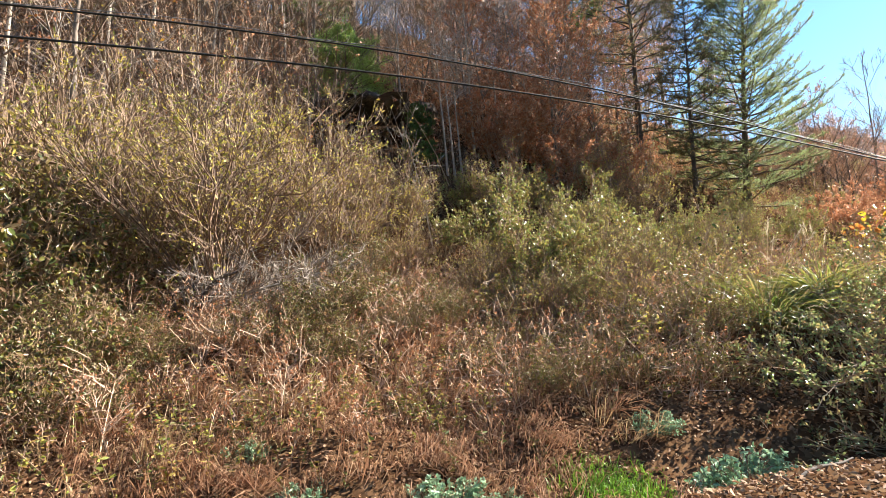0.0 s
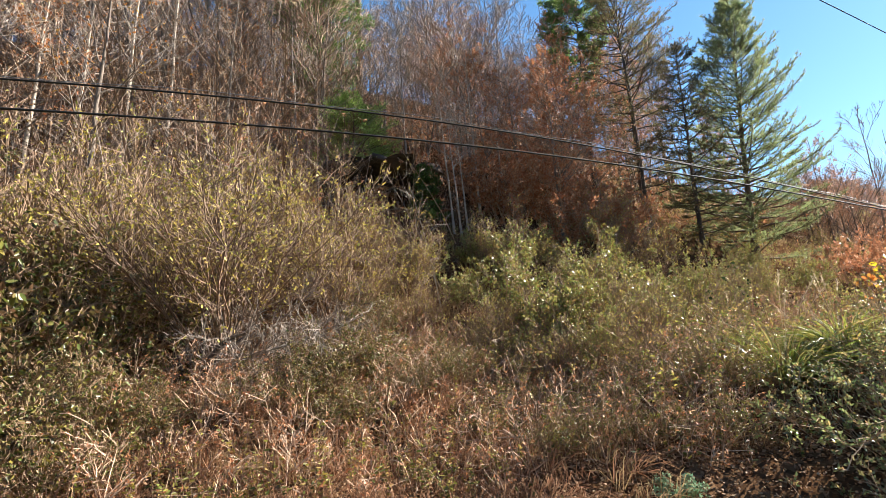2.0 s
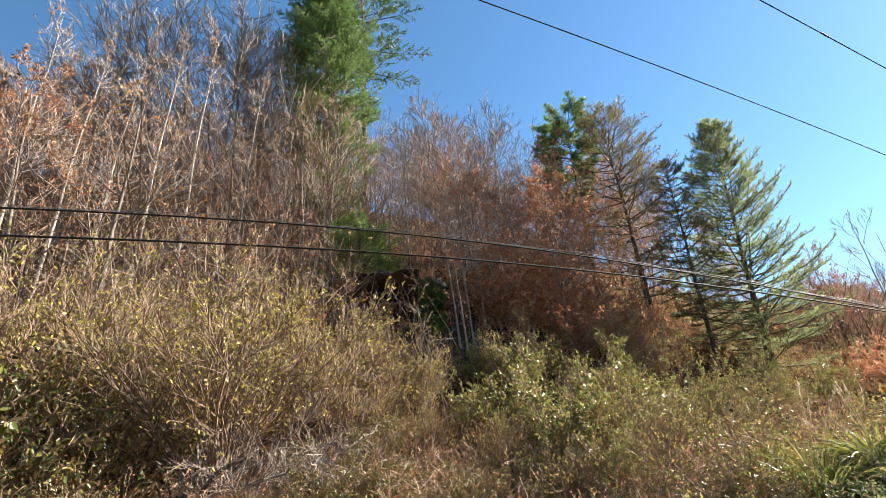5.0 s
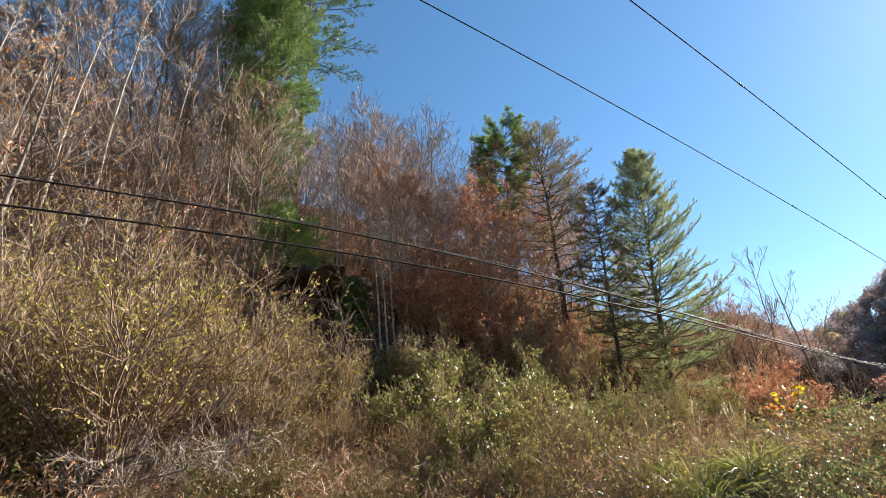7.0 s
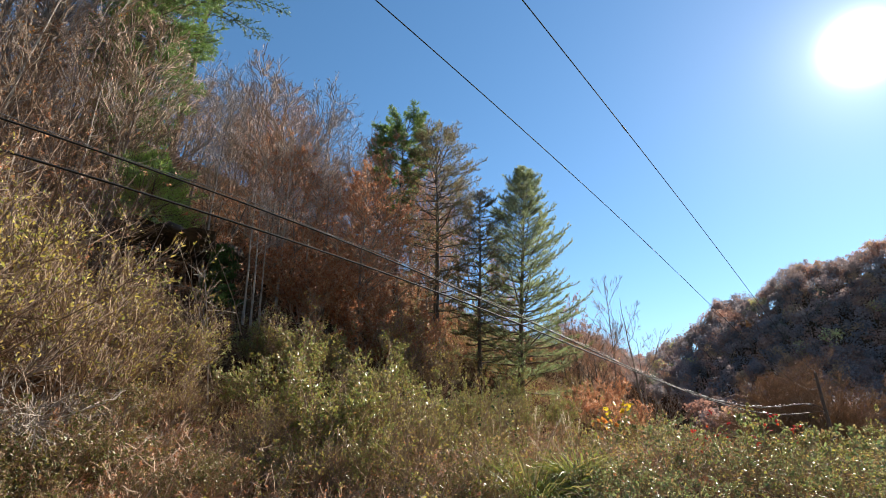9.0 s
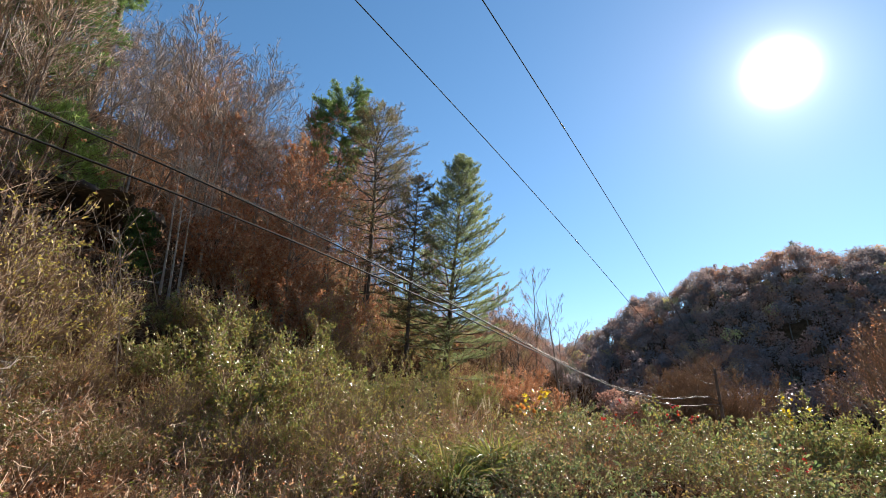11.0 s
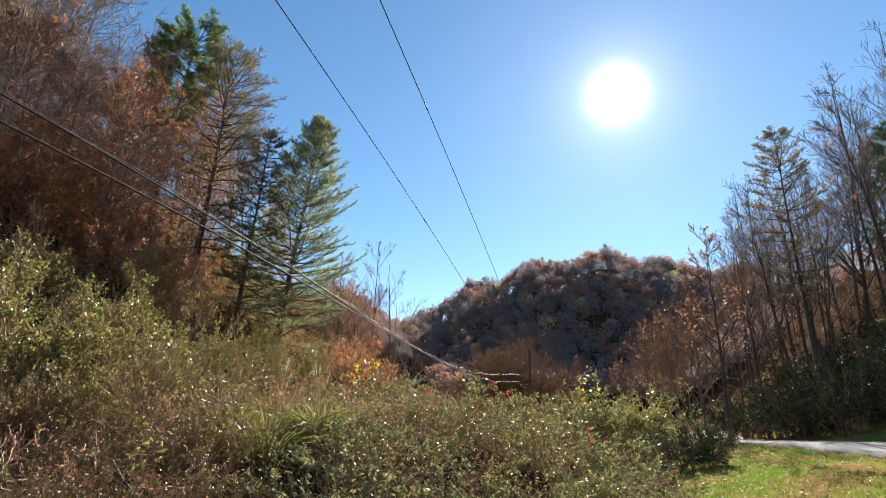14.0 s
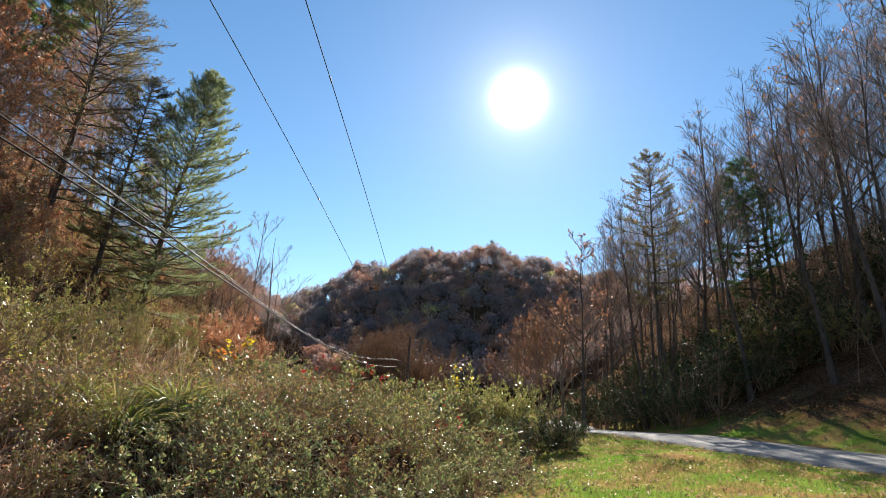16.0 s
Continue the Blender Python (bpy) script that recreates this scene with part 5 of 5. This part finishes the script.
    # leafy weeds: thin stems with leaves along them
    def weeds(name, pts, hmin, hmax, per, size, leaf, stem, label):
        n = len(pts)
        h = rng.uniform(hmin, hmax, n)
        u = np.linspace(0, 1, 4)
        d = rng.normal(size=(n, 3)) * np.array([0.22, 0.22, 0])
        P = pts[:, None] + d[:, None] * (h[:, None] * u**1.5)[..., None]
        P[..., 2] += h[:, None] * u
        q = tubes(Quads(), P, np.full((n, 4), 0.004), 3, 0)
        idx = np.repeat(np.arange(n), per)
        t = rng.uniform(0.15, 1.0, len(idx)) * 3
        i = np.minimum(t.astype(int), 2)
        f = (t - i)[:, None]
        pos = P[idx, i] * (1 - f) + P[idx, i + 1] * f
        dd = rng.normal(size=(len(idx), 3)) * np.array([1, 1, 0.4]) + np.array([0, 0, 0.1])
        leaflets(q, rng, pos, dd, rng.uniform(0.6, 1.3, len(idx)) * size, rng.uniform(0.3, 0.5, len(idx)) * size, 1)
        solo(name, q, [stem, leaf], label, "weeds", kind="stuff")
    p = scatter(12000, 4, 58, -1, 20, lambda u, v, x, y: wild(u, v, x, y) & open_front(x, y) & ((v < 9) | (u > 16)) & ((np.arctan2(x, y) > 0.55) | (np.hypot(x, y) > 11)) & patches(x, y, 0.8, -0.35))[:5000]
    weeds("meadow_weeds", p, 0.4, 1.1, 20, 0.07, WEED, TWIG_DUSK, "tall fading weeds over the meadow slope")
    p = scatter(9000, -16, 14, 5.5, 18, lambda u, v, x, y: wild(u, v, x, y) & patches(x, y, 1.1, 0.15))[:2400]
    weeds("bank_weeds", p, 0.25, 0.8, 18, 0.06, WEED, TWIG_DUSK, "leafy weeds and vines over the bank")
    p = scatter(3200, -12, 12, 4, 12, lambda u, v, x, y: wild(u, v, x, y) & patches(x, y, 1.2, 0.35))[:1500]
    weeds("green_groundcover", p, 0.12, 0.45, 14, 0.065, VINE_LEAF, TWIG_DUSK, "low green and yellow leaved groundcover")
    p = scatter(3600, -30, 30, 17, 32, None)[:2600]
    weeds("slope_brush", p, 0.5, 1.8, 8, 0.09, RUST_LEAF, TWIG_RED, "brown brush and russet leaves under the trees")
    # fallen leaves
    p = scatter(90000, -13, 18, 0.8, 20, lambda u, v, x, y: ((v - creek(u) > -0.6) | (u < 9)) & (np.hypot(x, y) > 4.0))[:34000]
    n = len(p)
    p[:, 2] += rng.uniform(0.02, 0.07, n)
    q = kites(Quads(), rng, p, rng.normal(size=(n, 3)) * np.array([1, 1, 0.4]), rng.uniform(0.04, 0.085, n), rng.uniform(0.028, 0.05, n), fold=0.22)
    p = scatter(60000, -8, 9, 1.2, 8.5, lambda u, v, x, y: (np.hypot(x, y) > 4.0) & (np.hypot(x, y) < 8.5))[:34000]
    n = len(p)
    p[:, 2] += rng.uniform(0.02, 0.08, n)
    leaflets(q, rng, p, rng.normal(size=(n, 3)) * np.array([1, 1, 0.3]), rng.uniform(0.03, 0.065, n), rng.uniform(0.02, 0.04, n), fold=0.25)
    solo("fallen_leaves", q, LITTER, "fallen brown leaves on the bank", "leaves", kind="stuff")
    p = scatter(11000, 3, 36, -16, 2, lambda u, v, x, y: (creek(u) - v > 0.7) & (np.abs(v - road_mid(u)) > 1.9))[:5200]
    n = len(p)
    p[:, 2] += rng.uniform(0.05, 0.09, n)
    q = kites(Quads(), rng, p, rng.normal(size=(n, 3)) * np.array([1, 1, 0.2]), rng.uniform(0.06, 0.11, n), rng.uniform(0.04, 0.075, n))
    solo("lawn_leaves", q, DRY_TAN, "scattered fallen leaves on the grass and lane", "leaves", kind="stuff")
    # mown grass
    p = scatter(200000, -4, 36, -14, 1.5, lambda u, v, x, y: (creek(u) - v > 0.9) & (v - road_mid(u) > 2.2 + 0.25 * np.sin(u * 3)) & patches(x, y, 0.5, -0.45))[:56000]
    n = len(p)
    q = kites(Quads(), rng, p, rng.normal(size=(n, 3)) * 0.5 + np.array([0, 0, 1]), rng.uniform(0.07, 0.15, n), 0.014)
    solo("lawn_grass", q, LAWN_BLADE, "short green grass of the mown verge", "grass", kind="stuff")
    p = scatter(26000, 12, 46, -22, -8, lambda u, v, x, y: (v - road_mid(u) < -2.3) & (v - road_mid(u) > -7))[:14000]
    n = len(p)
    q = blades(Quads(), rng, p, rng.normal(size=(n, 3)) * 0.45 + np.array([0, 0, 1]), rng.uniform(0.08, 0.22, n), 0.012, 0.4)
    solo("verge_grass", q, LAWN_BLADE, "grass on the shaded bank across the lane", "grass", kind="stuff")
    # bright fresh grass by the water
    x, y = polar(15.3, 5.9)
    n = 1300
    p = np.stack([x + rng.normal(0, 0.3, n), y + rng.normal(0, 0.16, n), np.zeros(n)], 1)
    p[:, 2] = height(p[:, 0], p[:, 1])
    q = blades(Quads(), rng, p, rng.normal(size=(n, 3)) * 0.4 + np.array([0, 0, 1]), rng.uniform(0.1, 0.3, n), 0.008, 0.4)
    solo("creek_grass", q, FRESH, "bright fresh green grass in the creek bed", "grass", kind="stuff")


build_grasses()


# ---- poles, cables and loose wood ----
def rod(name, pts, radius, sides, material, parent=None, label="", category=""):
    P = np.array(pts, float)[None]
    R = np.broadcast_to(radius, (1, P.shape[1])).astype(float)
    q = tubes(Quads(), P, R, sides)
    if parent is not None:
        return part(name, q, material, parent, label, True)
    return solo(name, q, material, label, category, smooth=True)


def build_lines():
    black = plain("cable_black", (0.018, 0.018, 0.02), 0.75)
    black.node_tree.nodes["Principled BSDF"].inputs["Specular IOR Level"].default_value = 0.45
    steel = plain("cable_steel", (0.22, 0.22, 0.23), 0.6, 0.5)
    wood = bark("pole_wood", (0.05, 0.04, 0.032), (0.14, 0.11, 0.085), 10, 8)
    grey = plain("insulator", (0.25, 0.25, 0.27), 0.3)
    px, py = to_xy(59.8, 5.3)
    pz = ground_at(px, py)
    pole = thing("utility_pole", "dark weathered wooden utility pole in the valley", "utility pole")
    pole.location = (px, py, pz)
    rod("post", [(0, 0, -0.5), (0.02, 0, 3), (0.05, 0, 6), (0.08, 0, 8.25 - pz)], [0.17, 0.16, 0.14, 0.12], 10, wood, pole)
    rod("bracket", [(-0.35, 0, 4.75 - pz), (0.3, 0, 4.75 - pz)], 0.04, 6, grey, pole)
    rod("insulator", [(0.08, 0, 8.2 - pz), (0.08, 0, 8.45 - pz)], [0.05, 0.035], 8, grey, pole)
    rod("insulator", [(-0.12, 0, 7.7 - pz), (-0.32, 0, 7.75 - pz)], [0.05, 0.035], 8, grey, pole)
    # the pole that holds the near end of the lines, behind the view
    qx, qy = to_xy(-26, 9.2)
    qz = ground_at(qx, qy)
    near = thing("utility_pole", "tall weathered wooden utility pole on the hillside", "utility pole")
    near.location = (qx, qy, qz)
    rod("post", [(0, 0, -0.5), (0, 0, 5), (0, 0, 12.6 - qz)], [0.17, 0.15, 0.12], 10, wood, near)
    rod("bracket", [(-0.3, 0, 11.4 - qz), (0.3, 0, 11.4 - qz)], 0.04, 6, grey, near)

    us = np.linspace(-26, 59.8, 120)

    def line(v0, v1, knots, degree=5):
        ku, kz = zip(*knots)
        co = np.polyfit(ku, kz, degree)
        return [(*to_xy(u, v0 + (v1 - v0) * u / 59.8), float(np.polyval(co, u))) for u in us]

    lower = line(11.0, 5.3, ((-26, 8.6), (-2.8, 6.77), (-1.4, 6.88), (1, 6.94), (3.3, 6.91), (5.9, 6.84), (9.1, 6.64), (13, 6.25), (17.5, 5.75), (23, 5.14), (28.8, 4.75), (35.7, 4.25), (44.3, 3.99), (59.6, 4.84)))
    upper = line(11.1, 5.3, ((-26, 9.3), (-2.8, 7.32), (-1.4, 7.54), (1, 7.62), (3.3, 7.62), (6.1, 7.44), (9.2, 7.15), (13.1, 6.75), (14.9, 6.32), (17.7, 5.89), (23.1, 5.21), (28.9, 4.87), (35.9, 4.49), (44.4, 4.43), (59.6, 5.05)))
    lash = [(x, y, z + 0.07 + 0.035 * math.sin(i * 0.9)) for i, (x, y, z) in enumerate(upper)]
    rod("telephone_cable", lower, 0.024, 8, black, None, "thick black telephone cable slung above the bank", "cable")
    rod("telephone_cable", upper, 0.021, 8, black, None, "black telephone cable slung above the bank", "cable")
    rod("support_strand", lash, 0.008, 5, steel, None, "thin steel strand above the telephone cable", "cable")
    for v0, v1, knots, uj in ((6.0, 5.4, ((-26, 11.4), (0, 10.45), (5.3, 10.2), (14, 9.75), (19.7, 9.2), (27, 8.0), (40, 6.9), (59.8, 7.0)), 19.7),
                              (3.6, 5.2, ((-26, 10.9), (0, 10.5), (7.4, 10.35), (10, 10.4), (12.9, 10.35), (18.3, 9.97), (29.8, 9.2), (45, 8.4), (59.8, 8.3)), 12.9)):
        pts = line(v0, v1, knots, 4)
        w = thing("power_wire", "thin overhead power wire with a crimped splice", "wire", "power wires")
        rod("wire", pts, 0.0135, 6, black, w)
        i = int(np.argmin(np.abs(us - uj)))
        a, b = np.array(pts[i]), np.array(pts[i + 1])
        rod("splice", [a, a + (b - a) * 0.45], 0.022, 6, steel, w)


build_lines()


def build_loose_wood():
    def stick(name, az, d, ln, r, turn, rise, material, label):
        x, y = polar(az, d)
        z = ground_at(x, y)
        c, s = math.cos(turn), math.sin(turn)
        pts = []
        for i in range(6):
            t = i / 5
            X, Y = x + c * ln * (t - 0.5), y + s * ln * (t - 0.5)
            pts.append((X, Y, max(z, ground_at(X, Y)) + r + rise * t + 0.03 * math.sin(5 * t)))
        rod(name, pts, np.linspace(r, r * 0.55, 6), 7, material, None, label, "branch")
    stick("fallen_branch", 33.5, 5.2, 0.8, 0.016, 0.5, 0.05, BARK_DARK, "dark broken branch lying on the leafy creek bank")
    stick("fallen_branch", 2.0, 8.0, 1.9, 0.016, -0.1, 0.12, BARK_PALE, "thin pale fallen stick on the bank")
    stick("fallen_branch", -38.0, 8.0, 0.8, 0.02, 0.8, 0.6, BARK_DARK, "short dark stick leaning in the dry grass")
    stick("fallen_log", -29.0, 18.5, 2.2, 0.09, 0.3, 0.1, BARK_PALE, "weathered fallen log on the slope")
    stick("fallen_log", 69.5, 20.0, 1.8, 0.1, 0.9, 0.2, BARK_DARK, "fallen log beside the creek")
    stick("fallen_branch", -38.5, 18.0, 2.4, 0.05, 0.5, 0.5, BARK_PALE, "pale fallen limb among the brush")


build_loose_wood()


def build_hollow():
    """A dark overhanging ledge of earth and roots on the slope."""
    rng = np.random.default_rng(301)
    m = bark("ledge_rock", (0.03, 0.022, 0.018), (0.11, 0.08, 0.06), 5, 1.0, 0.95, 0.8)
    x, y = polar(-6.6, 22.2)
    z = ground_at(x, y)
    top = thing("earth_ledge", "dark overhanging ledge of earth and rock on the slope", "rock ledge")
    top.location, top.rotation_euler = (x, y, z), (0, 0, radians(10))
    for k in range(5):
        q = Quads()
        na, nb = 10, 6
        a = np.linspace(0, 2 * np.pi, na, endpoint=False)
        b = np.linspace(-1, 1, nb)
        V = []
        sx, sy, sz = rng.uniform(0.8, 1.2), rng.uniform(1.2, 1.7), rng.uniform(0.3, 0.5)
        for bb in b:
            rr = math.sqrt(max(0.02, 1 - bb * bb)) ** 0.6
            for aa in a:
                j = 1 + 0.22 * rng.normal()
                V.append((math.cos(aa) * sx * rr * j, math.sin(aa) * sy * rr * j, bb * sz))
        F = [(i * na + j, i * na + (j + 1) % na, (i + 1) * na + (j + 1) % na, (i + 1) * na + j) for i in range(nb - 1) for j in range(na)]
        off = np.array([(k - 2) * 0.95, 0.3 + rng.normal() * 0.2, 1.35 + rng.normal() * 0.12 - 0.1 * abs(k - 2)])
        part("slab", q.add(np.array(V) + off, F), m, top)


build_hollow()
